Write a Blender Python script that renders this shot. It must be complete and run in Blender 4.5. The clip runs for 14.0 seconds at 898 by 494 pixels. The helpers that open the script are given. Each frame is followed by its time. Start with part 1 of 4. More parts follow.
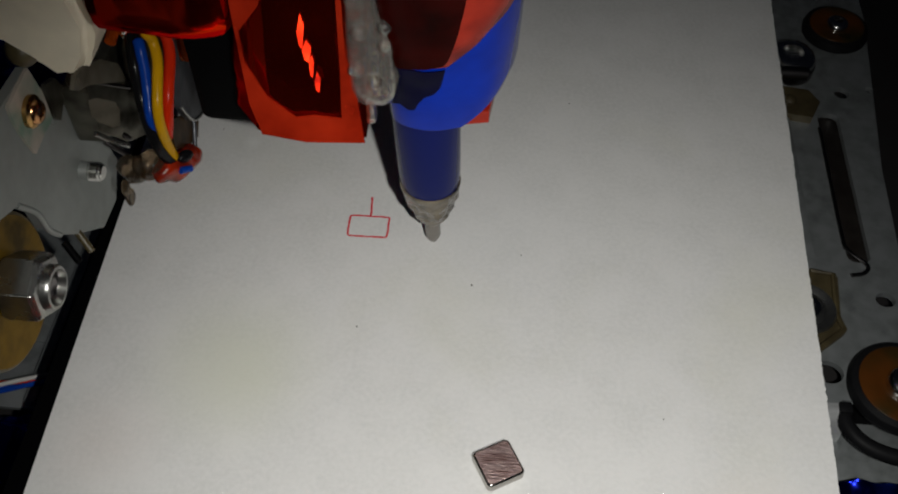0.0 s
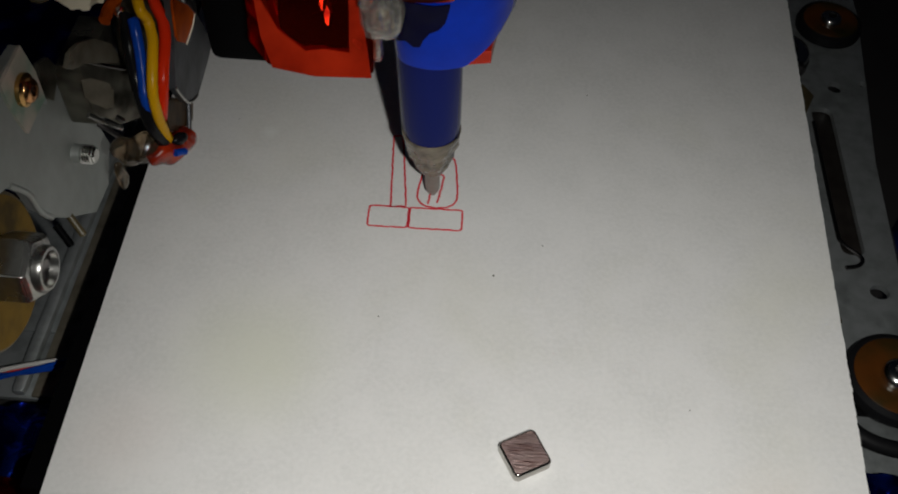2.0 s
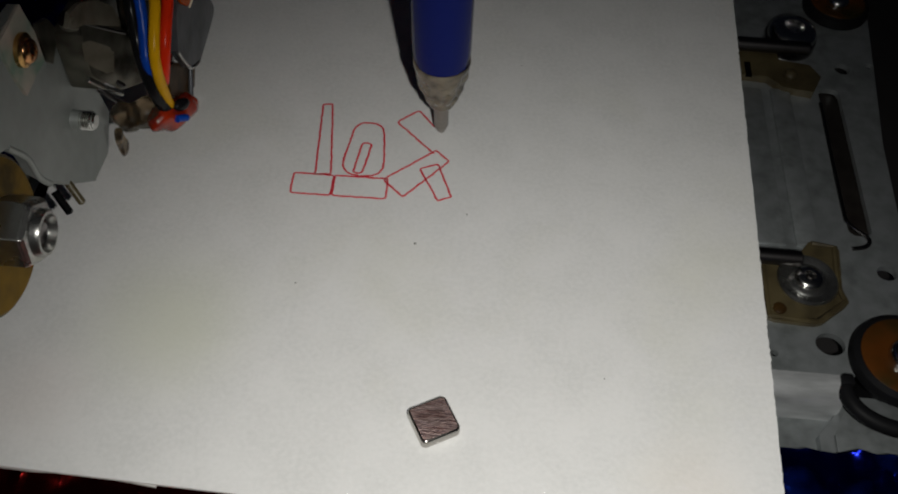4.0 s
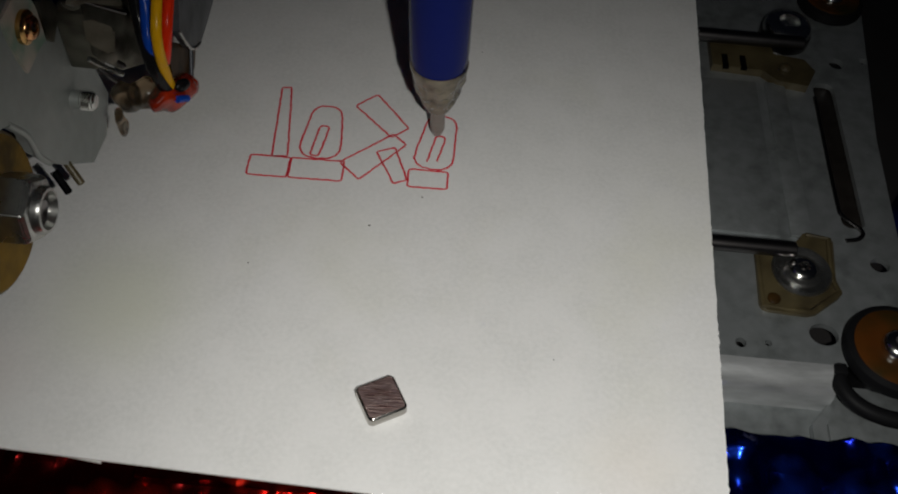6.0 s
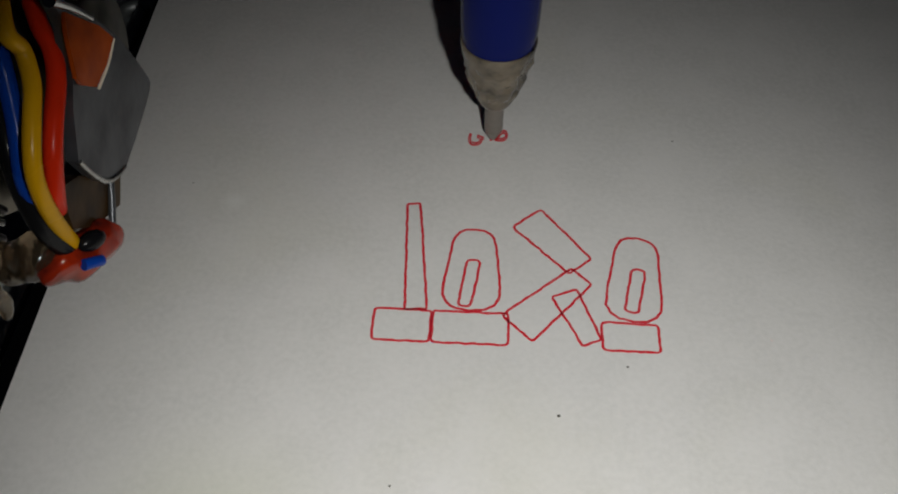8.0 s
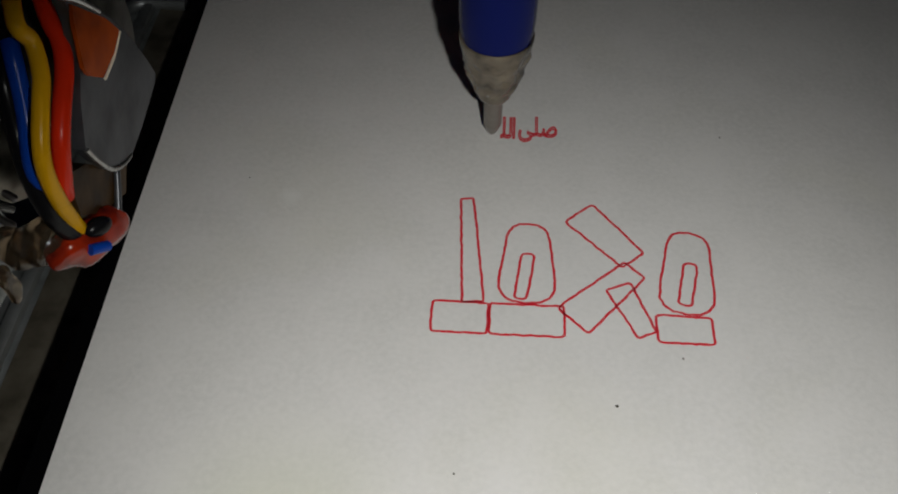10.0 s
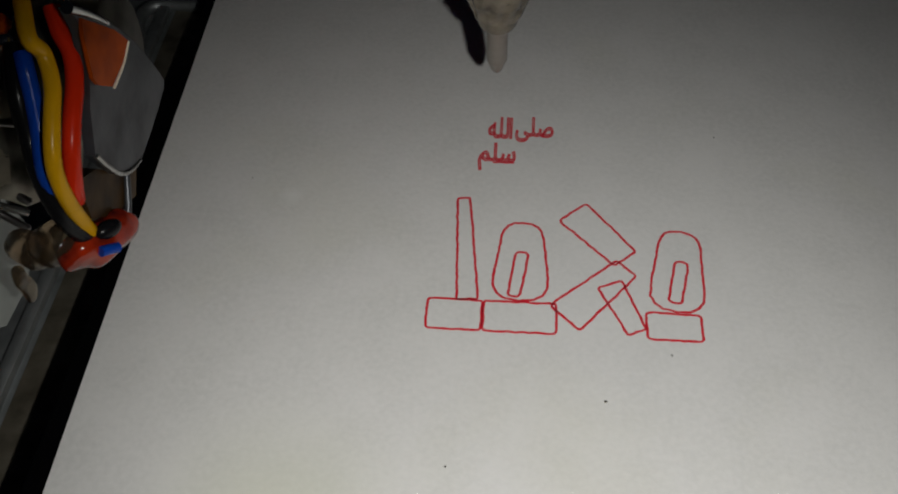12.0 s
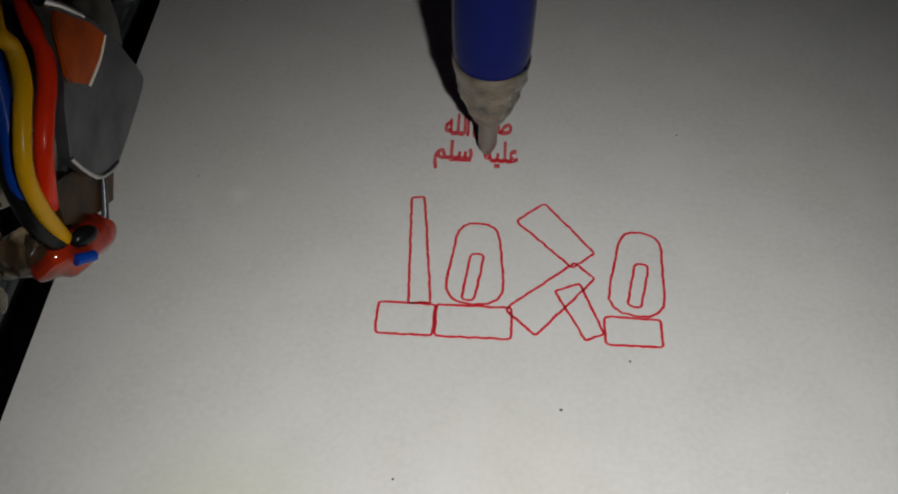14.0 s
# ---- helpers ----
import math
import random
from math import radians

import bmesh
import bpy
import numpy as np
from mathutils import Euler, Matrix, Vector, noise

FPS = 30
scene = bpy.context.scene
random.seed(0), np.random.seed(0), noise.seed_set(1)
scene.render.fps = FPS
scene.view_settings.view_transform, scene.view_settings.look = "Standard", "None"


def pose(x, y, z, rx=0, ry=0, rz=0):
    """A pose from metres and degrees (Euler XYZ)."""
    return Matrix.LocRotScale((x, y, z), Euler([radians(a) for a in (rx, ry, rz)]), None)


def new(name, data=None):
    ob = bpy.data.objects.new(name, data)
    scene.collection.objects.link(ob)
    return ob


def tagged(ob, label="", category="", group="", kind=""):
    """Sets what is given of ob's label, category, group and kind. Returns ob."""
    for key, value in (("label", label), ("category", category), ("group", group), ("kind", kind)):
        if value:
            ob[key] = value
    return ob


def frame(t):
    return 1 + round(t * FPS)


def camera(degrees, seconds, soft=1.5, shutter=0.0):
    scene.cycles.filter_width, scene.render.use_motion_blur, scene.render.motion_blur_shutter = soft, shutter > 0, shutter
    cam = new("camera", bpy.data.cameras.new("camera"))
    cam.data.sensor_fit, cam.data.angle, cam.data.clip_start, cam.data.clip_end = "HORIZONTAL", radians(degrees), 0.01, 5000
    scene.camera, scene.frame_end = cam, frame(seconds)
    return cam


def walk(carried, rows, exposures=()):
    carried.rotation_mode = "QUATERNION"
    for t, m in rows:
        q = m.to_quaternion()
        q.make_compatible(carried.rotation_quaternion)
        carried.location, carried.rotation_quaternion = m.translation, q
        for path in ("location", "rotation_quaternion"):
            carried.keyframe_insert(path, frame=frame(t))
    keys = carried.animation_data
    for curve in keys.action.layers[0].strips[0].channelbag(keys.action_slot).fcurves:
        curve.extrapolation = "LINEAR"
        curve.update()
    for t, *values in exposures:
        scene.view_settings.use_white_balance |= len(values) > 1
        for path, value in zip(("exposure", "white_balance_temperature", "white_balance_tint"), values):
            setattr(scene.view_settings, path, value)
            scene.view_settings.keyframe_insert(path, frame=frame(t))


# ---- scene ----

# ======== camera ========
cam = camera(50.4, 14.0, soft=2.0)
CAMERA_ROWS = [
    (0, pose(0.00823, -0.08842, 0.11580, 37.06, -0.67, 4.66)),
    (0.5, pose(0.00842, -0.08876, 0.11462, 37.25, -0.70, 4.76)),
    (1, pose(0.00873, -0.08833, 0.11587, 37.07, -0.82, 4.61)),
    (1.5, pose(0.00540, -0.08968, 0.11430, 37.20, -1.63, 4.29)),
    (2, pose(0.00719, -0.08978, 0.11354, 37.31, -1.42, 4.41)),
    (2.5, pose(0.00551, -0.09067, 0.11228, 36.79, -1.78, 4.32)),
    (3, pose(0.00665, -0.08945, 0.11079, 36.77, -1.59, 4.56)),
    (5.5, pose(0.00527, -0.09367, 0.10960, 37.28, -2.59, 4.55)),
    (6, pose(0.00516, -0.09296, 0.10907, 37.02, -2.70, 4.63)),
    (6.5, pose(0.00477, -0.09449, 0.11022, 37.18, -2.63, 4.60)),
    (6.8, pose(0.00770, -0.09145, 0.11456, 38.08, -0.87, 4.14)),
    (7, pose(0.00059, -0.08374, 0.10329, 38.24, -0.62, 4.66)),
    (7.2, pose(-0.00598, -0.05773, 0.08300, 38.60, -1.73, 4.01)),
    (7.5, pose(-0.00054, -0.05347, 0.08333, 38.64, -0.38, 4.33)),
    (8, pose(-0.00016, -0.05446, 0.08423, 38.58, -0.48, 4.05)),
    (10.5, pose(0.00199, -0.05673, 0.08612, 38.51, 0.10, 4.72)),
    (11, pose(0.00291, -0.05721, 0.08780, 38.06, 0.45, 5.00)),
    (11.5, pose(0.00173, -0.05783, 0.08671, 38.27, -0.08, 4.69)),
    (12, pose(0.00309, -0.05745, 0.08779, 38.13, 0.79, 5.21)),
    (12.5, pose(0.00144, -0.05748, 0.08636, 38.06, -0.31, 4.63)),
    (13, pose(0.00238, -0.05853, 0.08732, 38.25, 0.13, 4.68)),
    (13.5, pose(0.00232, -0.05938, 0.08841, 38.51, 0.05, 4.69)),
    (14, pose(0.00109, -0.05406, 0.08510, 37.76, -0.32, 4.42)),
]
walk(cam, CAMERA_ROWS, exposures=[(0, 0.04), (3.2, 0.04), (5.3, -0.03), (6.6, -0.04), (6.85, 0.1), (7.0, -0.06), (7.2, -0.42), (7.35, -0.9), (7.5, -1.12), (8.0, -0.90), (10.3, -0.88), (13.4, -0.88), (14, -0.85)])

# ======== world and light ========
world = bpy.data.worlds.new("dark_room")
world.use_nodes = True
world.node_tree.nodes["Background"].inputs[0].default_value = (0.5, 0.6, 1.0, 1)
world.node_tree.nodes["Background"].inputs[1].default_value = 0.003
scene.world = world

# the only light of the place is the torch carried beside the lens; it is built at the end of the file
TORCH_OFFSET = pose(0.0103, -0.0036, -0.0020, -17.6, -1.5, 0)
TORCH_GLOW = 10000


# ======== materials ========
def material(name, color, rough=0.5, metal=0.0, spots=0.12, grain=400, bump=0.05, grain_bump=900, tint=None, stain=60, trans=0.0,
             stretch=(1, 1, 1), ior=1.5, coat=0.0, spec=0.5):
    """A surface with variation at two scales and a fine relief; sizes are in waves a metre."""
    m = bpy.data.materials.new(name)
    m.use_nodes = True
    n, l = m.node_tree.nodes, m.node_tree.links
    b = n["Principled BSDF"]
    pos = n.new("ShaderNodeTexCoord")
    mp = n.new("ShaderNodeMapping")
    mp.inputs["Scale"].default_value = stretch
    l.new(pos.outputs["Object"], mp.inputs[0])
    fine, wide, relief = (n.new("ShaderNodeTexNoise") for _ in range(3))
    for node, scale, detail in ((fine, grain, 4), (wide, stain, 3), (relief, grain_bump, 3)):
        node.inputs["Scale"].default_value = scale
        node.inputs["Detail"].default_value = detail
        l.new(mp.outputs[0], node.inputs["Vector"])
    tint = tint or tuple(c * 0.55 for c in color)
    mix = n.new("ShaderNodeMix")
    mix.data_type = "RGBA"
    mix.inputs["A"].default_value = (*color, 1)
    mix.inputs["B"].default_value = (*tint, 1)
    add = n.new("ShaderNodeMath")
    add.operation = "MULTIPLY"
    l.new(fine.outputs[0], add.inputs[0])
    l.new(wide.outputs[0], add.inputs[1])
    ramp = n.new("ShaderNodeMapRange")
    ramp.inputs["From Min"].default_value, ramp.inputs["From Max"].default_value = 0.15, 0.4
    ramp.inputs["To Max"].default_value = spots * 3
    l.new(add.outputs[0], ramp.inputs[0])
    l.new(ramp.outputs[0], mix.inputs["Factor"])
    l.new(mix.outputs["Result"], b.inputs["Base Color"])
    rr = n.new("ShaderNodeMapRange")
    rr.inputs["To Min"].default_value, rr.inputs["To Max"].default_value = rough * 0.72, min(rough * 1.28, 1)
    l.new(wide.outputs[0], rr.inputs[0])
    l.new(rr.outputs[0], b.inputs["Roughness"])
    bp = n.new("ShaderNodeBump")
    bp.inputs["Strength"].default_value, bp.inputs["Distance"].default_value = bump, 0.0004
    l.new(relief.outputs[0], bp.inputs["Height"])
    l.new(bp.outputs[0], b.inputs["Normal"])
    b.inputs["Metallic"].default_value = metal
    b.inputs["Transmission Weight"].default_value = trans
    b.inputs["IOR"].default_value = ior
    b.inputs["Coat Weight"].default_value = coat
    b.inputs["Specular IOR Level"].default_value = spec
    return m


def foil_material(name, color, glint):
    """Holographic foil: small square facets that tilt each on its own."""
    m = bpy.data.materials.new(name)
    m.use_nodes = True
    n, l = m.node_tree.nodes, m.node_tree.links
    b = n["Principled BSDF"]
    pos, vor, noi = n.new("ShaderNodeTexCoord"), n.new("ShaderNodeTexVoronoi"), n.new("ShaderNodeTexNoise")
    vor.distance, vor.feature = "CHEBYCHEV", "F1"
    vor.inputs["Scale"].default_value, vor.inputs["Randomness"].default_value = 190, 0.7
    noi.inputs["Scale"].default_value, noi.inputs["Detail"].default_value = 150, 1
    l.new(pos.outputs["Object"], vor.inputs["Vector"])
    l.new(pos.outputs["Object"], noi.inputs["Vector"])
    # part of the sparkle is painted: a bright glint colour mixed in by noise
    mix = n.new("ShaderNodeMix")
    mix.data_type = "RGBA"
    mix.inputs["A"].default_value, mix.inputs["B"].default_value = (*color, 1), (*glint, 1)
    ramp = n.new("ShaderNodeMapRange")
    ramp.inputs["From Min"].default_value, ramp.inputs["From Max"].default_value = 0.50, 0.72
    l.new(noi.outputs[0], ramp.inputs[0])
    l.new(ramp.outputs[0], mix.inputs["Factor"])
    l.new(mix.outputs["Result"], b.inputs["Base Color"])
    bp, bp2 = n.new("ShaderNodeBump"), n.new("ShaderNodeBump")
    bp.inputs["Strength"].default_value, bp.inputs["Distance"].default_value = 0.5, 0.0012
    bp2.inputs["Strength"].default_value, bp2.inputs["Distance"].default_value = 0.9, 0.0035
    l.new(vor.outputs["Distance"], bp.inputs["Height"])
    l.new(noi.outputs[0], bp2.inputs["Height"])
    l.new(bp.outputs[0], bp2.inputs["Normal"])
    l.new(bp2.outputs[0], b.inputs["Normal"])
    b.inputs["Metallic"].default_value, b.inputs["Roughness"].default_value = 0.95, 0.22
    return m


def paper_material():
    m = material("paper", (0.785, 0.775, 0.765), 0.85, 0, 0.135, 1500, 0.06, 1900, (0.60, 0.60, 0.585), 130)
    n, l = m.node_tree.nodes, m.node_tree.links
    b = n["Principled BSDF"]
    old = b.inputs["Base Color"].links[0].from_socket
    pos, noi, ramp, mix = n.new("ShaderNodeTexCoord"), n.new("ShaderNodeTexNoise"), n.new("ShaderNodeMapRange"), n.new("ShaderNodeMix")
    noi.inputs["Scale"].default_value, noi.inputs["Detail"].default_value = 30, 5
    l.new(pos.outputs["Object"], noi.inputs["Vector"])
    ramp.inputs["From Min"].default_value, ramp.inputs["From Max"].default_value, ramp.inputs["To Max"].default_value = 0.55, 0.75, 0.35
    l.new(noi.outputs[0], ramp.inputs[0])
    mix.data_type = "RGBA"
    mix.inputs["B"].default_value = (0.70, 0.69, 0.56, 1)
    l.new(ramp.outputs[0], mix.inputs["Factor"])
    l.new(old, mix.inputs["A"])
    last = mix.outputs["Result"]
    for x, y, r, amount, c in ((-26, -24, 17, 1.25, (0.69, 0.70, 0.57)), (-40, -37, 11, 0.7, (0.79, 0.70, 0.66)), (44, -42, 11, 0.5, (0.80, 0.71, 0.64)),
                               (-31.5, 17.5, 2.2, 0.9, (0.88, 0.88, 0.86)), (8, 4, 20, 0.6, (0.77, 0.765, 0.77))):
        d, rg, mx = n.new("ShaderNodeVectorMath"), n.new("ShaderNodeMapRange"), n.new("ShaderNodeMix")
        d.operation = "DISTANCE"
        l.new(pos.outputs["Object"], d.inputs[0])
        d.inputs[1].default_value = (x * 0.001, y * 0.001, 0)
        rg.interpolation_type = "SMOOTHSTEP"
        rg.inputs["From Min"].default_value, rg.inputs["From Max"].default_value = 0.001 * r, 0.0
        rg.inputs["To Max"].default_value = amount
        l.new(d.outputs["Value"], rg.inputs[0])
        mul = n.new("ShaderNodeMath")
        mul.operation = "MULTIPLY"
        l.new(rg.outputs[0], mul.inputs[0])
        l.new(noi.outputs[0], mul.inputs[1])
        mx.data_type = "RGBA"
        mx.inputs["B"].default_value = (*c, 1)
        l.new(mul.outputs[0], mx.inputs["Factor"])
        l.new(last, mx.inputs["A"])
        last = mx.outputs["Result"]
    l.new(last, b.inputs["Base Color"])
    return m


PAPER = paper_material()
CARD = material("grey_card", (0.55, 0.54, 0.52), 0.85, 0, 0.1)
STEEL = material("zinc_steel", (0.45, 0.475, 0.485), 0.46, 0.72, 0.25, 400, 0.06, 2000, (0.22, 0.24, 0.235), 110)
BRACKET = material("matt_steel", (0.28, 0.295, 0.285), 0.5, 0.35, 0.15, 500, 0.05, 2500, (0.20, 0.215, 0.20), 90)
SATIN = material("satin_steel", (0.40, 0.40, 0.385), 0.28, 0.95, 0.2, 900, 0.06, 1500, (0.24, 0.235, 0.225), 250)
CHROME = material("polished_steel", (0.72, 0.72, 0.70), 0.2, 1.0, 0.15, 900, 0.05, 1500, (0.45, 0.43, 0.4), 250)
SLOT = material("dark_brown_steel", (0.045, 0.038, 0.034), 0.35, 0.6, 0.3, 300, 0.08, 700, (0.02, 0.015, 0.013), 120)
# lighter copy of the zinc steel; the bend's bright band is in its colour
LIT_BEND = material("zinc_steel_lit_bend", (0.62, 0.63, 0.64), 0.34, 0.55, 0.25, 500, 0.06, 1800, (0.25, 0.26, 0.26), 140, stretch=(0.35, 1.6, 1))
DARK_STEEL = material("oiled_rod_steel", (0.16, 0.15, 0.15), 0.3, 1.0, 0.1, 500, 0.03)
BRASS = material("brass", (0.62, 0.38, 0.14), 0.25, 1.0, 0.2, 800, 0.06, 1500, (0.35, 0.18, 0.06), 200)
COPPER = material("copper_screw", (0.60, 0.30, 0.13), 0.22, 1.0, 0.2, 900, 0.05)
BROWN_WASHER = material("varnished_fibre", (0.17, 0.098, 0.010), 0.35, 0, 0.33, 260, 0.06, 900, (0.045, 0.028, 0.005), 130, spec=0.05)
TAN = material("tan_plastic", (0.092, 0.072, 0.034), 0.45, 0, 0.3, 300, 0.10, 900, (0.04, 0.03, 0.014), 120)
RUBBER = material("black_rubber", (0.008, 0.008, 0.009), 0.5, 0, 0.1, 600, 0.05, spec=0.10)
AMBER = material("amber_rubber", (0.085, 0.027, 0.005), 0.25, 0, 0.33, 160, 0.06, 500, (0.022, 0.020, 0.006), 70, spec=0.3)
BLACK = material("black_plastic", (0.0025, 0.0025, 0.003), 0.5, 0, 0.1, 500, 0.04, spec=0.02)
TABLE = material("dark_table", (0.02, 0.018, 0.018), 0.6, 0, 0.2, 60, 0.05, 200)
CREAM = material("cream_plastic", (0.90, 0.82, 0.64), 0.5, 0, 0.10, 300, 0.05)
PEN_BLUE = material("blue_pen_barrel", (0.0055, 0.012, 0.125), 0.14, 0, 0.06, 500, 0.02, 900, (0.005, 0.011, 0.11), 200, spec=0.03)
TAPE_BLUE = material("blue_tape", (0.0005, 0.036, 0.54), 0.10, 0.0, 0.12, 300, 0.10, 200, (0.0005, 0.014, 0.26), 100, spec=0.04)
TIP = material("pen_tip_metal", (0.25, 0.225, 0.20), 0.38, 0.4, 0.15, 900, 0.05, 900, (0.17, 0.14, 0.12), 300)
CLEAR_TAPE = material("crumpled_clear_tape", (0.21, 0.175, 0.125), 0.2, 0.0, 0.33, 330, 0.8, 380, (0.010, 0.008, 0.008), 260, coat=0.1, spec=0.25)
GLUE = material("hot_glue", (0.86, 0.83, 0.76), 0.04, 0, 0.15, 300, 0.7, 600, (0.6, 0.57, 0.5), 260, trans=0.88, ior=1.42, coat=1.0)
GLUE.node_tree.nodes["Principled BSDF"].inputs["Coat Roughness"].default_value = 0.22
GLINT_BEAD = material("glue_glint", (0.92, 0.90, 0.86), 0.10, 0, 0.05, 300, 0.05, 600, (0.85, 0.82, 0.78), 260, trans=0.96, ior=1.45, coat=1.0)
GLINT_BEAD.node_tree.nodes["Principled BSDF"].inputs["Coat Roughness"].default_value = 0.24
GLUE_BROWN = material("flux_stained_glue", (0.34, 0.25, 0.16), 0.07, 0, 0.2, 300, 0.6, 500, trans=0.92, ior=1.48)
RED_FILM = material("red_film", (0.64, 0.026, 0.006), 0.13, 0.97, 0.15, 120, 0.10, 110, (0.30, 0.006, 0.001), 60)
# brighter, duller copy of the red film, for where it looks lit
BRIGHT_FILM = material("bright_red_film", (0.60, 0.034, 0.009), 0.26, 0.35, 0.33, 190, 0.35, 150, (0.20, 0.005, 0.001), 130, spec=0.1)
FILM_GLINT = material("red_film_glint", (0.62, 0.018, 0.003), 0.42, 0.97, 0.33, 500, 0.6, 420, (0.16, 0.003, 0.001), 350)
DARK_ON_BLUE = material("dark_patch_on_blue_tape", (0.004, 0.004, 0.030), 0.2, 0, 0.2, 200, 0.15, 160, (0.002, 0.002, 0.012), 90, spec=0.02)
# dark copy of the red film, with the sleeve's shade in its colour
SHADED_FILM = material("red_film_shaded", (0.040, 0.0012, 0.0003), 0.25, 0, 0.33, 170, 0.30, 130, (0.008, 0.0004, 0.0002), 110, spec=0.02)
SHADED_FILM.node_tree.nodes["Principled BSDF"].inputs["Specular Tint"].default_value = (1.0, 0.16, 0.05, 1)
RED_FILM.node_tree.nodes["Principled BSDF"].inputs["Specular Tint"].default_value = (1.0, 0.26, 0.11, 1)
ORANGE_TAPE = material("orange_polyimide", (0.42, 0.065, 0.003), 0.25, 0, 0.33, 300, 0.12, 300, (0.15, 0.022, 0.002), 200, spec=0.05)
GREY_CAP = material("grey_motor_cap", (0.085, 0.09, 0.10), 0.34, 0.5, 0.3, 300, 0.08, 900, (0.03, 0.032, 0.038), 160)
DARK_CAN = material("motor_can_steel", (0.21, 0.20, 0.165), 0.30, 0.85, 0.33, 300, 0.12, 500, (0.06, 0.055, 0.042), 160)
OLIVE = material("tarnished_steel", (0.30, 0.27, 0.21), 0.36, 0.6, 0.3, 300, 0.10, 500, (0.13, 0.11, 0.08), 200)
UMBER = material("dark_brown_plastic", (0.055, 0.028, 0.008), 0.4, 0, 0.3, 300, 0.10, 700, (0.006, 0.004, 0.003), 160, spec=0.12)
# the red carriage's reflection is put into this reddish base colour
MAGNET = material("scratched_nickel_red_reflection", (0.62, 0.46, 0.43), 0.42, 1.0, 0.33, 1500, 0.28, 2200, (0.18, 0.09, 0.08), 900, stretch=(0.3, 3, 1))
NICKEL = material("nickel_edge", (0.46, 0.44, 0.41), 0.15, 1.0, 0.1)
PCB = material("pale_circuit_board", (0.40, 0.34, 0.29), 0.5, 0, 0.3, 300, 0.05, 900, (0.13, 0.22, 0.17), 160)
INK = material("red_ink", (0.72, 0.010, 0.028), 0.6, 0, 0.2, 2500, 0.05, 3000, (0.60, 0.02, 0.04), 1500)
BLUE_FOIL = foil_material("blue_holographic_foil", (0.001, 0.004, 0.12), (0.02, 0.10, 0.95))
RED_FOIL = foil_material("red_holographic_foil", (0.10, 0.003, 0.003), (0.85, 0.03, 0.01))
WIRE = {c: material(c + "_wire", v, 0.26, 0, 0.12, 400, 0.04, spec=0.14) for c, v in (
    ("yellow", (0.60, 0.31, 0.003)), ("red", (0.60, 0.024, 0.004)), ("blue", (0.004, 0.045, 0.32)), ("black", (0.006, 0.006, 0.007)),
    ("white", (0.55, 0.54, 0.52)))}

# ======== building helpers (all lengths below in millimetres) ========
MM = 0.001
ORIGIN = {}


def thing(name, label, category, at=(0, 0, 0), group="", kind=""):
    ob = new(name)
    ob.empty_display_size = 0.005
    ob.location = Vector(at) * MM
    ORIGIN[ob] = Vector(at)
    return tagged(ob, label, category, group, kind)


def part(name, bm, mat, parent=None, label="", smooth=40):
    """Links a bmesh, given in millimetres of the place, as one mesh under a thing or a part."""
    o = ORIGIN.get(parent, Vector())
    bmesh.ops.recalc_face_normals(bm, faces=bm.faces)
    for v in bm.verts:
        v.co = (v.co - o) * MM
    for f in bm.faces:
        f.smooth = True
    for e in bm.edges:
        if len(e.link_faces) == 2 and e.calc_face_angle(0) > radians(smooth):
            e.smooth = False
    me = bpy.data.meshes.new(name)
    bm.to_mesh(me)
    bm.free()
    me.materials.append(mat)
    ob = new(name, me)
    if parent:
        ob.parent = parent
    ORIGIN[ob] = o
    if label:
        ob["label"] = label
    return ob


def box(x0, x1, y0, y1, z0, z1, bevel=0.0, bm=None, seg=2):
    bm = bm or bmesh.new()
    m = Matrix.LocRotScale(((x0 + x1) / 2, (y0 + y1) / 2, (z0 + z1) / 2), None, (x1 - x0, y1 - y0, z1 - z0))
    r = bmesh.ops.create_cube(bm, size=1, matrix=m)
    if bevel:
        es = {e for v in r["verts"] for e in v.link_edges}
        bmesh.ops.bevel(bm, geom=list(es), offset=bevel, segments=seg, profile=0.5, affect="EDGES")
    return bm


def turned(profile, p=(0, 0, 0), axis=(0, 0, 1), seg=40, bm=None):
    """A turned body: (radius, height) pairs along an axis from p."""
    bm = bm or bmesh.new()
    q = Vector(axis).normalized().to_track_quat("Z", "Y").to_matrix()
    p = Vector(p)
    rings = []
    for r, h in profile:
        if r <= 0:
            rings.append([bm.verts.new(p + q @ Vector((0, 0, h)))])
        else:
            rings.append([bm.verts.new(p + q @ Vector((r * math.cos(a), r * math.sin(a), h)))
                          for a in (2 * math.pi * i / seg for i in range(seg))])
    for a, b in zip(rings, rings[1:]):
        for i in range(seg):
            j = (i + 1) % seg
            if len(a) == 1 and len(b) > 1:
                bm.faces.new((a[0], b[i], b[j]))
            elif len(b) == 1 and len(a) > 1:
                bm.faces.new((a[i], a[j], b[0]))
            elif len(a) > 1:
                bm.faces.new((a[i], a[j], b[j], b[i]))
    for r, flip in ((rings[0], True), (rings[-1], False)):
        if len(r) > 1:
            bm.faces.new(r[::-1] if flip else r)
    return bm


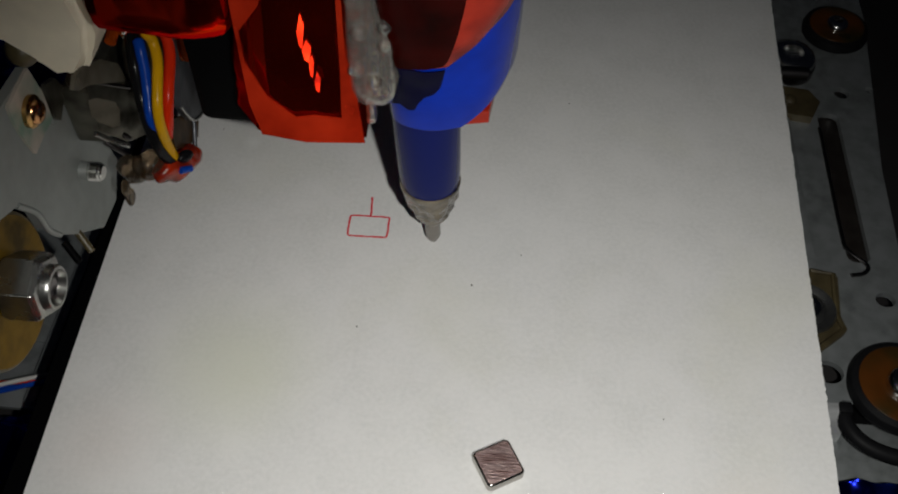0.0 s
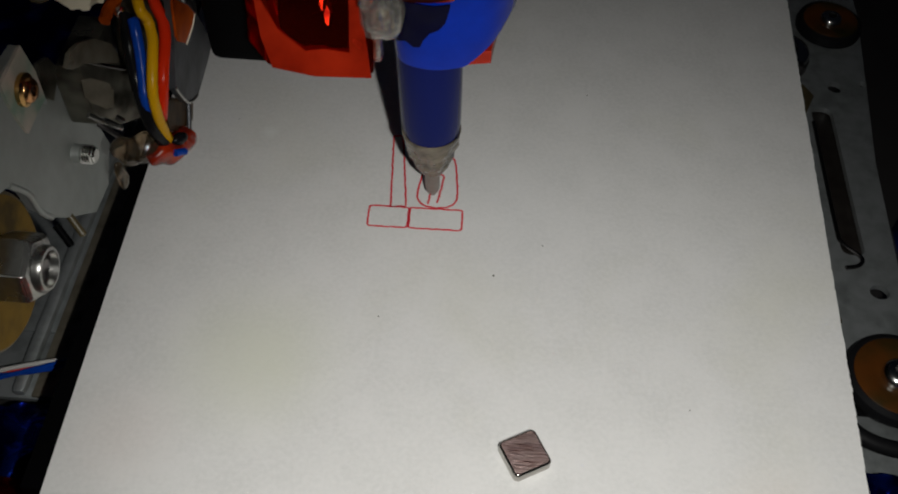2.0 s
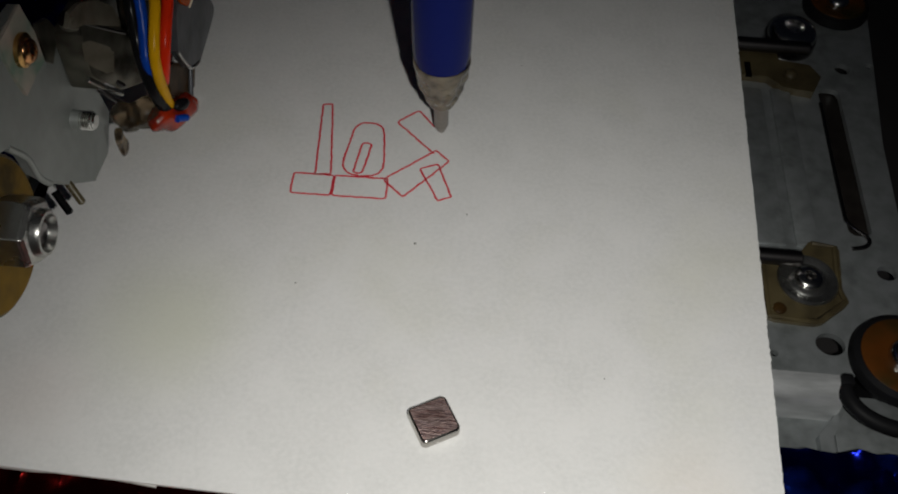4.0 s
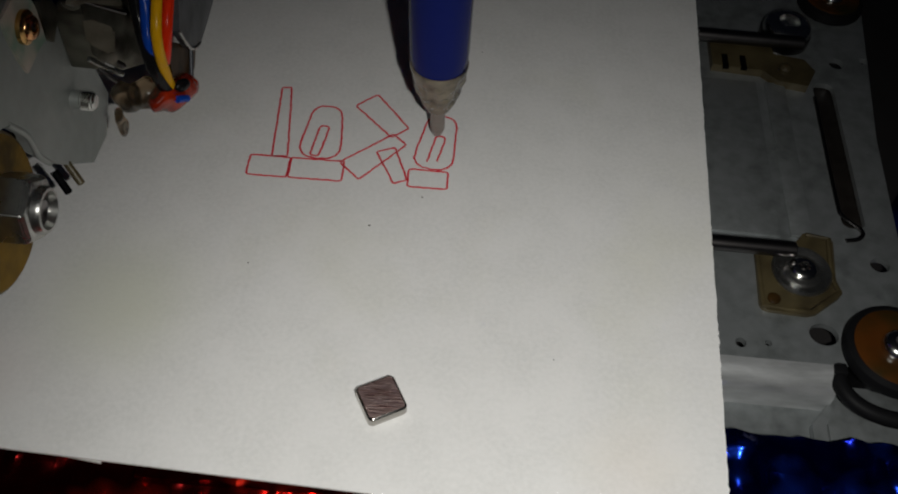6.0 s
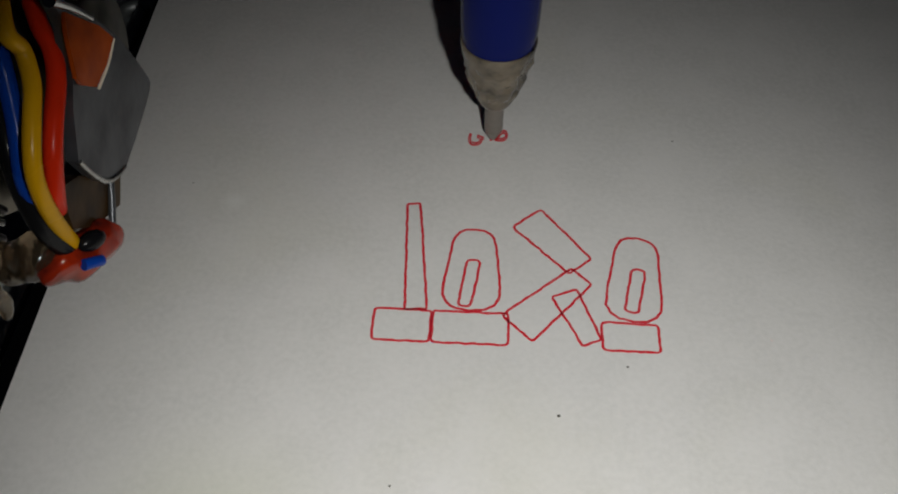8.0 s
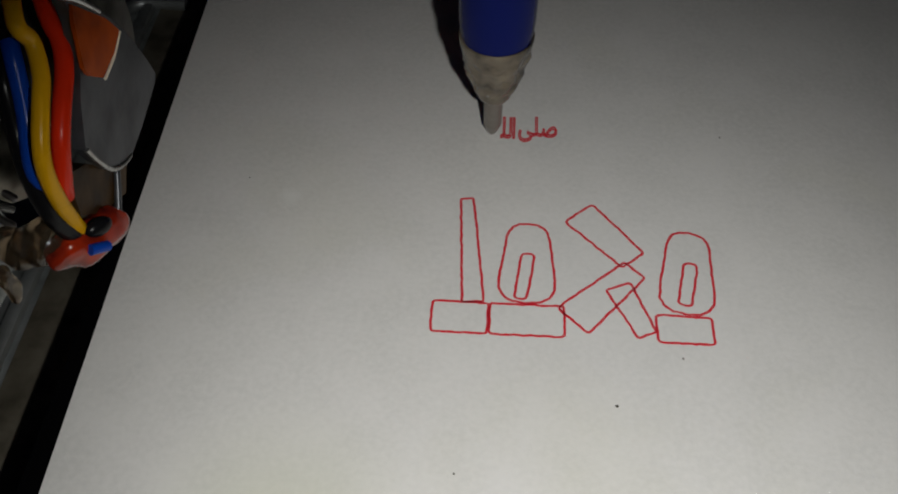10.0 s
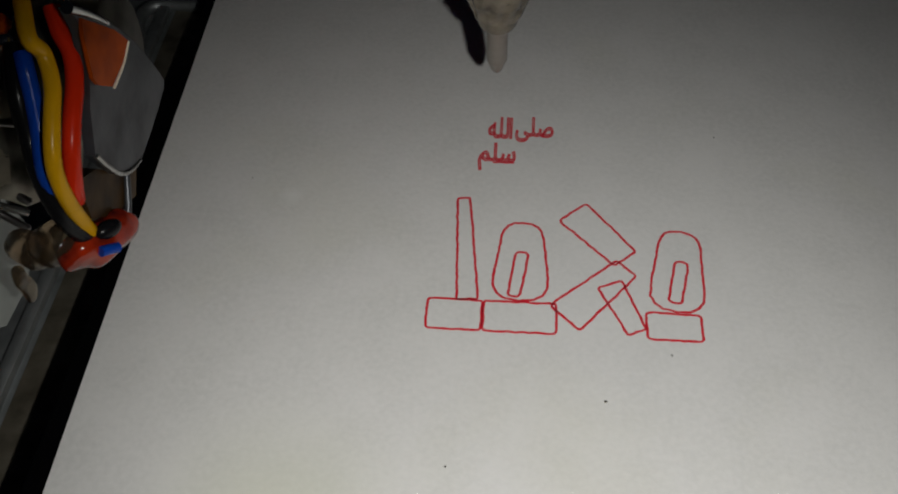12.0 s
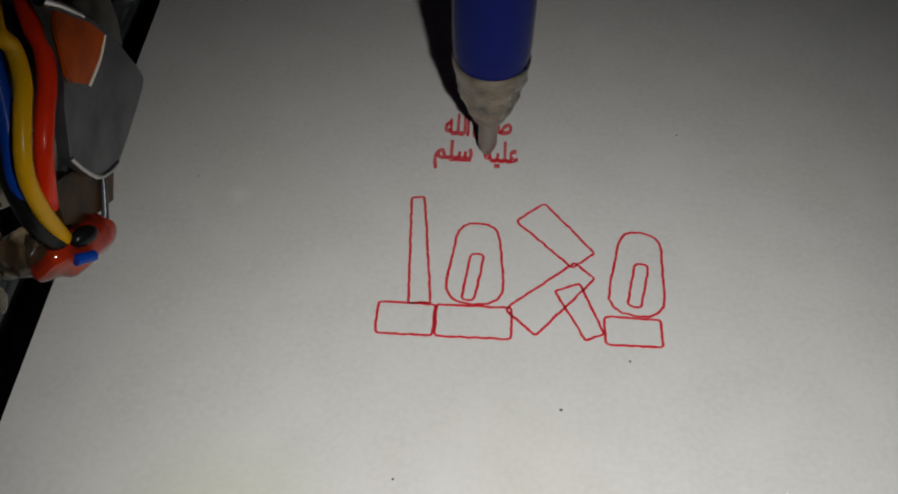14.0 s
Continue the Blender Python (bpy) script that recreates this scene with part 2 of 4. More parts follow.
def spline(pts, steps=8):
    pts = [Vector(p) for p in pts]
    ext = [2 * pts[0] - pts[1], *pts, 2 * pts[-1] - pts[-2]]
    out = []
    for i in range(1, len(ext) - 2):
        a, b, c, d = ext[i - 1:i + 3]
        for k in range(steps):
            t = k / steps
            out.append(0.5 * (2 * b + (c - a) * t + (2 * a - 5 * b + 4 * c - d) * t * t + (3 * b - a - 3 * c + d) * t ** 3))
    return out + [pts[-1]]


def tube(pts, r, seg=12, bm=None, smooth=True, r1=None):
    bm = bm or bmesh.new()
    path = spline(pts) if smooth else [Vector(p) for p in pts]
    rings, side = [], None
    for i, p in enumerate(path):
        d = (path[min(i + 1, len(path) - 1)] - path[max(i - 1, 0)]).normalized()
        side = (side - d * side.dot(d)).normalized() if side else d.orthogonal().normalized()
        up = d.cross(side)
        rad = r if r1 is None else r + (r1 - r) * i / (len(path) - 1)
        rings.append([bm.verts.new(p + rad * (math.cos(a) * side + math.sin(a) * up)) for a in (2 * math.pi * k / seg for k in range(seg))])
    for a, b in zip(rings, rings[1:]):
        for i in range(seg):
            bm.faces.new((a[i], a[(i + 1) % seg], b[(i + 1) % seg], b[i]))
    bm.faces.new(rings[0][::-1])
    bm.faces.new(rings[-1])
    return bm


def circle(cx, cy, r, n=24, ry=None):
    return [(cx + r * math.cos(2 * math.pi * i / n), cy + (ry or r) * math.sin(2 * math.pi * i / n)) for i in range(n)]


def slot(x0, x1, y0, y1, r, n=5):
    out = []
    for cx, cy, a0 in ((x1 - r, y1 - r, 0), (x0 + r, y1 - r, 90), (x0 + r, y0 + r, 180), (x1 - r, y0 + r, 270)):
        out += [(cx + r * math.cos(radians(a0 + 90 * i / n)), cy + r * math.sin(radians(a0 + 90 * i / n))) for i in range(n + 1)]
    return out


def plate(outer, z0, z1, holes=(), turn=None, bevel=0.0):
    """A flat plate with holes through it; turn maps plan points into the place."""
    bm = bmesh.new()
    edges = []
    for loop in (outer, *holes):
        vs = [bm.verts.new((x, y, z0)) for x, y in loop]
        edges += [bm.edges.new((vs[i], vs[(i + 1) % len(vs)])) for i in range(len(vs))]
    bmesh.ops.triangle_fill(bm, use_beauty=True, use_dissolve=False, edges=edges)
    r = bmesh.ops.extrude_face_region(bm, geom=bm.faces[:])
    bmesh.ops.translate(bm, verts=[g for g in r["geom"] if isinstance(g, bmesh.types.BMVert)], vec=(0, 0, z1 - z0))
    if turn:
        bmesh.ops.transform(bm, matrix=turn, verts=bm.verts)
    return bm


def crumpled(x0, x1, y0, y1, z0, z1, step, amount, freq, seed=0.0):
    """A wrapped bar: a box whose skin is creased."""
    bm = bmesh.new()
    nx, ny = max(2, int((x1 - x0) / step)), max(2, int((y1 - y0) / step))
    top = [[bm.verts.new((x0 + (x1 - x0) * i / nx, y0 + (y1 - y0) * j / ny, z1)) for j in range(ny + 1)] for i in range(nx + 1)]
    for i in range(nx):
        for j in range(ny):
            bm.faces.new((top[i][j], top[i + 1][j], top[i + 1][j + 1], top[i][j + 1]))
    rim = [e for e in bm.edges if len(e.link_faces) == 1]
    r = bmesh.ops.extrude_edge_only(bm, edges=rim)
    low = [g for g in r["geom"] if isinstance(g, bmesh.types.BMVert)]
    for v in low:
        v.co.z = z0
    bmesh.ops.contextual_create(bm, geom=[g for g in r["geom"] if isinstance(g, bmesh.types.BMEdge)])
    for v in bm.verts:
        if v.co.z > z0 + 0.01:
            k = noise.noise(v.co * freq + Vector((seed, seed, 0)))
            k2 = noise.noise(Vector((v.co.x * freq * 3.1, v.co.y * freq * 2.3, seed)))
            v.co.z += amount * (abs(k) * 1.6 + 0.45 * k2)
            v.co.y += amount * 0.7 * noise.noise(v.co * freq * 0.7 + Vector((9, seed, 3)))
    return bm


def screw(name, label, p, axis, head_r, mat, group="screws", dome=0.45, cross=True, length=3.0):
    """A pan-head screw with a crossed recess; p lies under the head."""
    s = thing(name, label, "screw", p, group)
    h = head_r * dome
    prof = [(0.0, -length), (head_r * 0.45, -length), (head_r * 0.45, 0), (head_r, 0), (head_r, h * 0.35), (head_r * 0.9, h * 0.72), (head_r * 0.62, h * 0.95),
            (head_r * 0.42, h), (head_r * 0.36, h * 0.6), (0, h * 0.45)]
    hd = part("head", turned(prof, p, axis, 36), mat, s)
    if cross:
        q = Vector(axis).normalized().to_track_quat("Z", "Y").to_matrix().to_4x4()
        for a in (20, 110):
            bm = box(-head_r * 0.33, head_r * 0.33, -head_r * 0.07, head_r * 0.07, h * 0.5, h * 0.8)
            bmesh.ops.transform(bm, matrix=Matrix.Translation(p) @ q @ pose(0, 0, 0, 0, 0, a), verts=bm.verts)
            part("drive_slot", bm, DARK_STEEL, hd)
    return s


# ======== setting ========
ground = part("table_top", box(-420, 420, -330, 400, -50, -32, 2), TABLE)
tagged(ground, "dark table top under the machine", "table", kind="structure")

# ---- chassis ----
chassis = thing("drive_chassis", "grey zinc-plated steel drive chassis with punched holes and slots", "machine chassis", (0, 0, -32))


def build_chassis():
    holes = [circle(77.3, 9.3, 1.7, 20, 1.5), circle(65.3, -6.0, 2.4, 24, 2.1), circle(78.2, 60.5, 1.6, 20), slot(72.2, 76.4, 17, 54.2, 1.6),
             circle(51.5, -9.0, 0.9, 14), circle(56.0, -8.6, 0.6, 12), circle(84, 62, 0.9, 12), slot(-40, 44, -8, 86, 6), circle(-61.5, 46, 2, 20),
             circle(69.0, 71.5, 1.0, 14)]
    outer = [(-74, -11.6), (66.6, -11.6), (66.6, -11), (81, -11), (81.5, 10), (82.5, 40), (87, 84), (87, 110), (-74, 110)]
    part("base_plate", plate(outer, -21.2, -20.0, holes), STEEL, chassis)
    # rolled edge that drops to the lower front ledge
    bm = bmesh.new()
    prof = [(-11.6 - 4.2 * math.sin(radians(a)), -24.2 + 4.2 * math.cos(radians(a))) for a in range(0, 86, 7)] + [(-15.9, -26.2), (-16.2, -26.8)]
    for x0, x1 in ((-51.4, 66.6),):
        top = [[bm.verts.new((x, y, z)) for y, z in prof] for x in (x0, x1)]
        low = [[bm.verts.new((x, y + 0.6, z - 1.2)) for y, z in prof] for x in (x0, x1)]
        for a, b in ((top[0], top[1]), (low[1], low[0])):
            for i in range(len(prof) - 1):
                bm.faces.new((a[i], b[i], b[i + 1], a[i + 1]))
        for a, b in ((top[0], low[0]), (low[1], top[1])):
            for i in range(len(prof) - 1):
                bm.faces.new((a[i], a[i + 1], b[i + 1], b[i]))
    part("rolled_front_edge", bm, LIT_BEND, chassis)
    part("corner_gusset", plate([(63.0, -31), (63.2, -19.6), (66.5, -15.6), (67.6, -15.6), (65.4, -20), (65.2, -31)], -26.9, -25.2), STEEL, chassis)
    part("front_ledge", box(-51.4, 66.4, -31, -15.6, -28.2, -26.8, 0.25), STEEL, chassis)
    part("lower_ledge", box(66.45, 86, -31, -11.3, -28.2, -26.8, 0.2), STEEL, chassis)
    # raised channel beside the guide rods, and the bent slot lip
    part("pressed_rib", box(62.4, 66.4, 13.5, 52.5, -20.1, -19.3, 0.35), STEEL, chassis)
    part("sunk_panel", box(44, 60.8, 13.5, 52.5, -20.5, -19.6, 0.3), STEEL, chassis)
    part("panel_seam", box(44, 55.5, 11.2, 12.0, -20.5, -19.7, 0.25), STEEL, chassis)
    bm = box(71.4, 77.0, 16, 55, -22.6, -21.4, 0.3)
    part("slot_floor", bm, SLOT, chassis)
    part("slot_lip", tube([(72.2, 50, -20.1), (72.1, 24, -20.0), (72.6, 19.5, -19.9), (75.4, 16.4, -19.8), (74.6, 14.6, -19.8), (72.2, 13.9, -19.8)], 0.4, 10), DARK_STEEL, chassis)
    part("brown_strip", box(-59.6, -51.5, -23.5, 108, -20.2, -19.5, 0.2), OLIVE, chassis, "dull brownish flat strip")
    part("side_rail", box(-62.6, -60.4, -23.5, 108, -20.2, -18.4, 0.7), STEEL, chassis)
    part("curved_rib", tube([(-62.0, 60, -19.2), (-63.3, 66.4, -19.0), (-64.9, 70.6, -19.0), (-64.9, 74.2, -19.0), (-63.2, 76.3, -19.0), (-60.4, 76.8, -19.0), (-55, 76.7, -19.0)], 1.2, 10), STEEL, chassis, "curved grey steel rib")
    part("side_lip", box(-74, -72.6, -23.5, 108, -20.2, -17.6, 0.4), STEEL, chassis)
    part("side_apron", box(-74, -51.5, -23.6, -11.7, -21.2, -20.25, 0.1), STEEL, chassis)
    for x, y in ((-66, 100), (78, 100), (-66, -10), (76, -8)):
        part("foot", turned([(4, 0), (4, 10.9)], (x, y, -32), (0, 0, 1), 20), RUBBER, chassis)


build_chassis()

for y, x1 in ((8.2, 61.5), (61.6, 70.6)):
    rod = thing("guide_rod", "dark oiled steel guide rod under the sliding bed", "guide rod", (0, y, -16.5), "guide rods")
    part("rod", turned([(1.1, 0), (1.4, 0.3), (1.4, 47.7 + x1), (1.1, 48 + x1)], (-48, y, -16.5), (1, 0, 0), 20), DARK_STEEL, rod)


for y in (8.2, 61.6):
    part("saddle", box(-48, -43, y - 3, y + 3, -20.0, -16.5, 0.4), TAN, thing("rod_saddle", "tan plastic saddle under the guide rod end", "clip", (-46, y, -20), "rod clips"))


def rod_clip(y, pts, z1):
    c = thing("rod_clip", "tan plastic clip that holds the guide rod end", "clip", (62, y, -20), "rod clips")
    part("body", plate(pts, -20.0, z1), TAN, c)
    return c


c1 = rod_clip(4, [(56.6, 10.9), (55.6, 9.6), (55.2, -1.4), (55.6, -2.3), (56.4, -2.7), (63.0, -3.0), (64.4, -2.5), (68.8, 1.2), (69.4, 2.2), (68.7, 4.6), (69.5, 12.8), (69.0, 13.8), (65.2, 14.4), (64.4, 14.1), (62.8, 11.8), (60, 11.3)], -19.2)
part("rim", tube([(55.8, 9.2, -19.1), (55.7, -2.1, -19.1), (63.4, -2.5, -19.1), (68.7, 1.9, -19.1), (68.0, 4.6, -19.1), (68.7, 13.2, -19.1), (64.8, 13.7, -19.1)], 0.55, 8, smooth=False), TAN, c1)
part("peg", turned([(1.1, 0), (1.1, 0.3), (0.8, 0.5)], (57.6, -0.4, -19.2), (0, 0, 1), 14), UMBER, c1)
c2 = rod_clip(58, [(52, 55.0), (62, 54.4), (64.6, 51.8), (70.5, 51.0), (72.6, 55.5), (70.8, 58.8), (64.8, 59.6), (64.2, 64), (52, 66)], -18.2)
for x in (54.0, 57.6):
    part("gap", box(x, x + 1.2, 54.3, 58.2, -18.6, -18.1), BLACK, c2)
part("peg", turned([(1.3, 0), (1.3, 0.9), (0.8, 1.4), (0, 1.5)], (66.4, 55, -18.3), (0, 0, 1), 18), TAN, c2)

w = thing("washer", "polished steel washer under a crossed screw head", "washer", (62.9, 5.5, -19.2))
part("ring", turned([(1.3, 0), (4.9, 0), (5.1, 0.5), (4.8, 1.0), (4.4, 0.9), (3.4, 0.5), (2.8, 0.9), (1.3, 0.9)], (62.9, 5.5, -19.18), (0, 0, 1), 44), SATIN, w)
screw("screw", "crossed steel screw holding the washer and clip", (62.9, 5.5, -18.3), (0, 0, 1), 2.4, CHROME)
screw("screw", "large domed steel screw beside the far guide rod", (68.0, 66.8, -17.6), (0, 0, 1), 4.9, CHROME, dome=0.5, cross=False)
part("collar", turned([(5.2, 0), (5.2, 2.2), (4.2, 2.5)], (68.0, 66.8, -20), (0, 0, 1), 30), DARK_STEEL,
     thing("spacer", "dark steel spacer ring under a domed screw", "spacer", (68.0, 66.8, -20)))


def grommet(x, y, r, label):
    g = thing("rubber_grommet", label, "grommet", (x, y, -20), "rubber grommets")
    part("outer_ring", turned([(r * 0.55, 0), (r, 0), (r * 1.02, 0.8), (r * 0.97, 1.9), (r * 0.86, 2.3), (r * 0.8, 2.0), (r * 0.55, 1.6)], (x, y, -19.95), (0, 0, 1), 48), RUBBER, g)
    part("inner_cushion", turned([(r * 0.2, 0.2), (r * 0.88, 2.0), (r * 0.82, 2.4), (r * 0.5, 2.5), (r * 0.34, 2.0), (r * 0.2, 2.0)], (x, y, -19.95), (0, 0, 1), 48), AMBER, g)
    screw("screw", "bright screw in the middle of an amber rubber grommet", (x, y, -18.0), (0, 0, 1), r * 0.34, CHROME, dome=0.7)
    return g


grommet(76.0, -8.6, 8.3, "black rubber grommet with an amber cushion beside the front bend")
grommet(79.6, 79.2, 6.8, "amber rubber grommet with a domed screw at the rear corner")
hook = thing("rubber_hook", "curved black rubber stop hugging the grommet", "rubber stop", (68, -15, -22))
part("arc", tube([(66.9, -12.0, -21.2), (67.0, -14.4, -21.2), (68.4, -17.0, -21.2), (71.2, -18.9, -21.2), (75.4, -19.9, -21.2), (82, -19.6, -21.2)], 1.35, 12), RUBBER, hook)
part("arc_tip", box(65.9, 68.0, -13.4, -11.4, -22.2, -19.4, 0.4), RUBBER, hook)

# ---- wrapped front frame ----
fb = thing("front_beam", "front frame beam wrapped in creased blue holographic foil", "beam", (0, -31, -32), "foil beams")
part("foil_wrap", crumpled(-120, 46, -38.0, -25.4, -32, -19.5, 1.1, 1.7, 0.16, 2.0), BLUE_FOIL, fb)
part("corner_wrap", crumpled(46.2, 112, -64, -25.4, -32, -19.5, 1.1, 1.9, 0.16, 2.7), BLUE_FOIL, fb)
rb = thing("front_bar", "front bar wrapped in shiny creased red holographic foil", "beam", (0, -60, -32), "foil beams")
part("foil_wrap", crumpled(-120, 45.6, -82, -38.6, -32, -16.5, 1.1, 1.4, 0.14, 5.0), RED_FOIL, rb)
part("foil_flap", crumpled(-36, 45, -43, -38.3, -17.4, -15.2, 1.0, 0.8, 0.2, 6.0), RED_FOIL, rb)
sd = thing("side_beam", "side frame beam wrapped in dark blue holographic foil", "beam", (100, 5, -32), "foil beams")
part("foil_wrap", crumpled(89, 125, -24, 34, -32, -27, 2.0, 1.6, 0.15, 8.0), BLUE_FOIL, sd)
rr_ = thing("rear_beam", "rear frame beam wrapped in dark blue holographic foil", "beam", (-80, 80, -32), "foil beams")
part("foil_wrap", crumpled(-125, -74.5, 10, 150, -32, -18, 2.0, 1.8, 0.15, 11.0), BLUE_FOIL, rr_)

# ---- bundle of thin wires at the near side ----
bundle = thing("wire_bundle", "twisted blue, white and red thin wires lying across the side rail", "cable", (-60, -22, -17))
for i, c in enumerate(("blue", "white", "red", "blue")):
    ph = i * 1.57
    pts = [(-100 + 5.5 * k, -33.0 + 1.6 * k + 0.8 * math.sin(0.75 * k + ph), -15.4 + 0.7 * math.cos(0.75 * k + ph) + (0.6 if i == 3 else 0)) for k in range(12)]
    part("wire", tube(pts, 0.36, 8), WIRE[c], bundle, c + " insulated wire")

# ======== left side drive frame ========
TX = Matrix(((0, 0, 1, 0), (1, 0, 0, 0), (0, 1, 0, 0), (0, 0, 0, 1)))  # plan (y, z) at depth x
sb = thing("side_bracket", "grey sheet steel side bracket standing beside the bed", "bracket", (-44, -62, -32))
part("face_plate", plate([(-2.5, 16.6), (-3.6, 21.7), (-7, 34.1), (-9.2, 36.4), (-12.6, 33.7), (-15.5, 37.5), (-13.0, 43.0), (-23.6, 44.2), (-78, 62), (-78, 30), (-48, 33), (-31, 36.6),
                          (-25.2, 33.6), (-23.1, 30.1), (-22.6, 26.5), (-20.4, 22.4), (-18.2, 19.6), (-11.8, 13.0), (-6.5, 12.6)], -45.2, -44.0,
                         [circle(-60, 45, 2, 16)], TX), BRACKET, sb)
part("upright", box(-60, -45.3, -78, -64, -32, 61, 0.6), BRACKET, sb)
part("folded_lip", tube([(-44.2, -24.9, 33.4), (-44.0, -22.8, 29.5), (-44.0, -22.2, 25.6), (-44.2, -20.6, 22.6)], 0.4, 10), BRACKET, sb)
for y, z, m in ((-17.0, 18.6, TAN), (-20.2, 20.6, BLACK)):
    part("pin", turned([(0.5, 0), (0.5, 3.0), (0.3, 3.2)], (-44.4, y, z), (0.5, -0.4, -0.6), 10), m, sb)
pb = thing("circuit_strip", "pale grey and green strip of circuit board under a screw", "circuit board", (-43.9, -16, 39))
part("board", plate([(-13.4, 43.4), (-19.4, 43.2), (-19.6, 41.0), (-19.2, 37.6), (-18.5, 35.0), (-15.6, 35.2), (-12.9, 35.0), (-12.6, 39.0)], -43.98, -43.6, [], TX), PCB, pb)
part("copper_pad", turned([(0.9, 0), (1.9, 0), (1.9, 0.5), (1.25, 0.9)], (-43.6, -16.3, 39.6), (1, 0, 0), 28), BRASS, pb)
screw("screw", "copper-coloured crossed screw holding the circuit strip", (-43.1, -16.3, 39.6), (1, -0.1, 0.1), 1.45, COPPER, dome=0.6)
part("tab", plate([(-9.6, 38.4), (-11.8, 39.4), (-12.4, 38.6), (-12.7, 34.9), (-11.8, 33.6), (-8.4, 35.6)], -43.98, -43.4, [], TX), DARK_CAN,
     thing("clip_tab", "dark metal clip tab beside the copper screw", "clip", (-43.9, -11, 36.5)))

bolt = thing("threaded_bolt", "short threaded steel bolt end on the bracket", "bolt", (-44, -11.2, 23.9))
part("boss", turned([(1.3, 0), (1.2, 0.4), (1.15, 1.4)], (-44, -11.2, 23.9), (1, 0, 0), 28), BRACKET, bolt)
prof = [(1.15, 1.0)]
for k in range(6):
    prof += [(1.25, 1.1 + 0.25 * k), (1.05, 1.22 + 0.25 * k)]
part("thread", turned(prof + [(1.05, 2.65), (0.8, 2.85), (0, 2.8)], (-44, -11.2, 23.9), (1, 0, 0), 24), CHROME, bolt)

wz = thing("fibre_washer", "large varnished brown washer behind the hex nut", "washer", (-46, -32.2, 27.6))
part("worn_rim", turned([(8.5, 0.2), (9.0, 0.3), (9.0, 0.9), (8.5, 1.0)], (-45.4, -32.6, 27.6), (1, 0.0, 0.05), 48), TAN, wz)
part("disc", turned([(1.5, 0), (8.6, 0), (8.8, 0.5), (8.6, 1.2), (1.5, 1.2)], (-45.4, -32.6, 27.6), (1, 0.0, 0.05), 48), BROWN_WASHER, wz)
nut = thing("hex_nut", "polished steel hex nut with a bolt end in it", "nut", (-44, -32.2, 28.6))


def hexnut(p, axis, r, h):
    bm = bmesh.new()
    q = Vector(axis).normalized().to_track_quat("Z", "Y").to_matrix()
    prof = [(r * 0.94, 0), (r, h * 0.1), (r, h * 0.88), (r * 0.86, h), (r * 0.56, h), (r * 0.5, h * 0.85)]
    rings = [[bm.verts.new(Vector(p) + q @ Vector((rr * math.cos(a), rr * math.sin(a), z))) for a in (math.pi / 3 * i + 0.35 for i in range(6))] for rr, z in prof]
    for a, b in zip(rings, rings[1:]):
        for i in range(6):
            bm.faces.new((a[i], a[(i + 1) % 6], b[(i + 1) % 6], b[i]))
    bm.faces.new(rings[0][::-1])
    bm.faces.new(rings[-1])
    bmesh.ops.bevel(bm, geom=bm.edges[:], offset=0.15, segments=2, affect="EDGES")
    return bm


part("hex_body", hexnut((-44, -32.2, 28.6), (1, 0, 0), 4.0, 4.5), SATIN, nut)
part("bolt_end", turned([(2.6, 0), (2.65, 5.0), (2.4, 5.4), (2.1, 5.45), (1.9, 4.7), (1.8, 4.3)], (-44, -32.2, 28.6), (1, 0, 0), 36), SATIN, nut, "round bolt end with a bright rim")
part("bolt_core", turned([(1.85, 4.1), (1.7, 4.6), (1.1, 4.8), (0.6, 4.5), (0, 4.4)], (-44, -32.2, 28.6), (1, 0, 0), 30), DARK_STEEL, nut, "dark hollow middle of the bolt end")

# ---- stepper motor ----
MA = Vector((1, 0, 0))
motor = thing("stepper_motor", "small grey stepper motor with soldered coloured wires and orange tape", "stepper motor", (-37, -6, 31))
rim = [(-5.0, 45.4), (-2.9, 43.2), (-0.7, 40.6), (1.2, 38.0), (3.1, 34.4), (4.9, 30.0), (4.6, 29.1)]
cap = part("end_cap", plate(rim + [(2.6, 28.7), (-0.5, 28.3), (-3.6, 28.1), (-5.4, 28.9), (-7.2, 30.3), (-8.5, 32.6), (-9.4, 34.8), (-7.6, 38.0), (-5.6, 40.2), (-4.6, 43.0)], -30.2, -29.3, [], TX), GREY_CAP, motor)
part("bright_rim", tube([(-29.5, y, z) for y, z in rim[:3]], 0.5, 10, r1=0.3), CHROME, cap, "bright worn rim")
part("lower_rim", tube([(-29.4, -9.2, 34.6), (-29.3, -8.4, 32.5), (-29.3, -7.1, 30.3), (-29.3, -5.4, 29.0), (-29.4, -3.6, 28.2)], 0.22, 10), SATIN, cap)
part("cap_edge", tube([(-29.5, y, z) for y, z in rim[2:]], 0.18, 10), GREY_CAP, cap)
part("stator_can", turned([(5.6, -7), (6.0, -6.6), (6.0, -0.4), (5.6, -0.2)], (-31.0, 2.0, 34.0), MA, 48), DARK_CAN, motor)


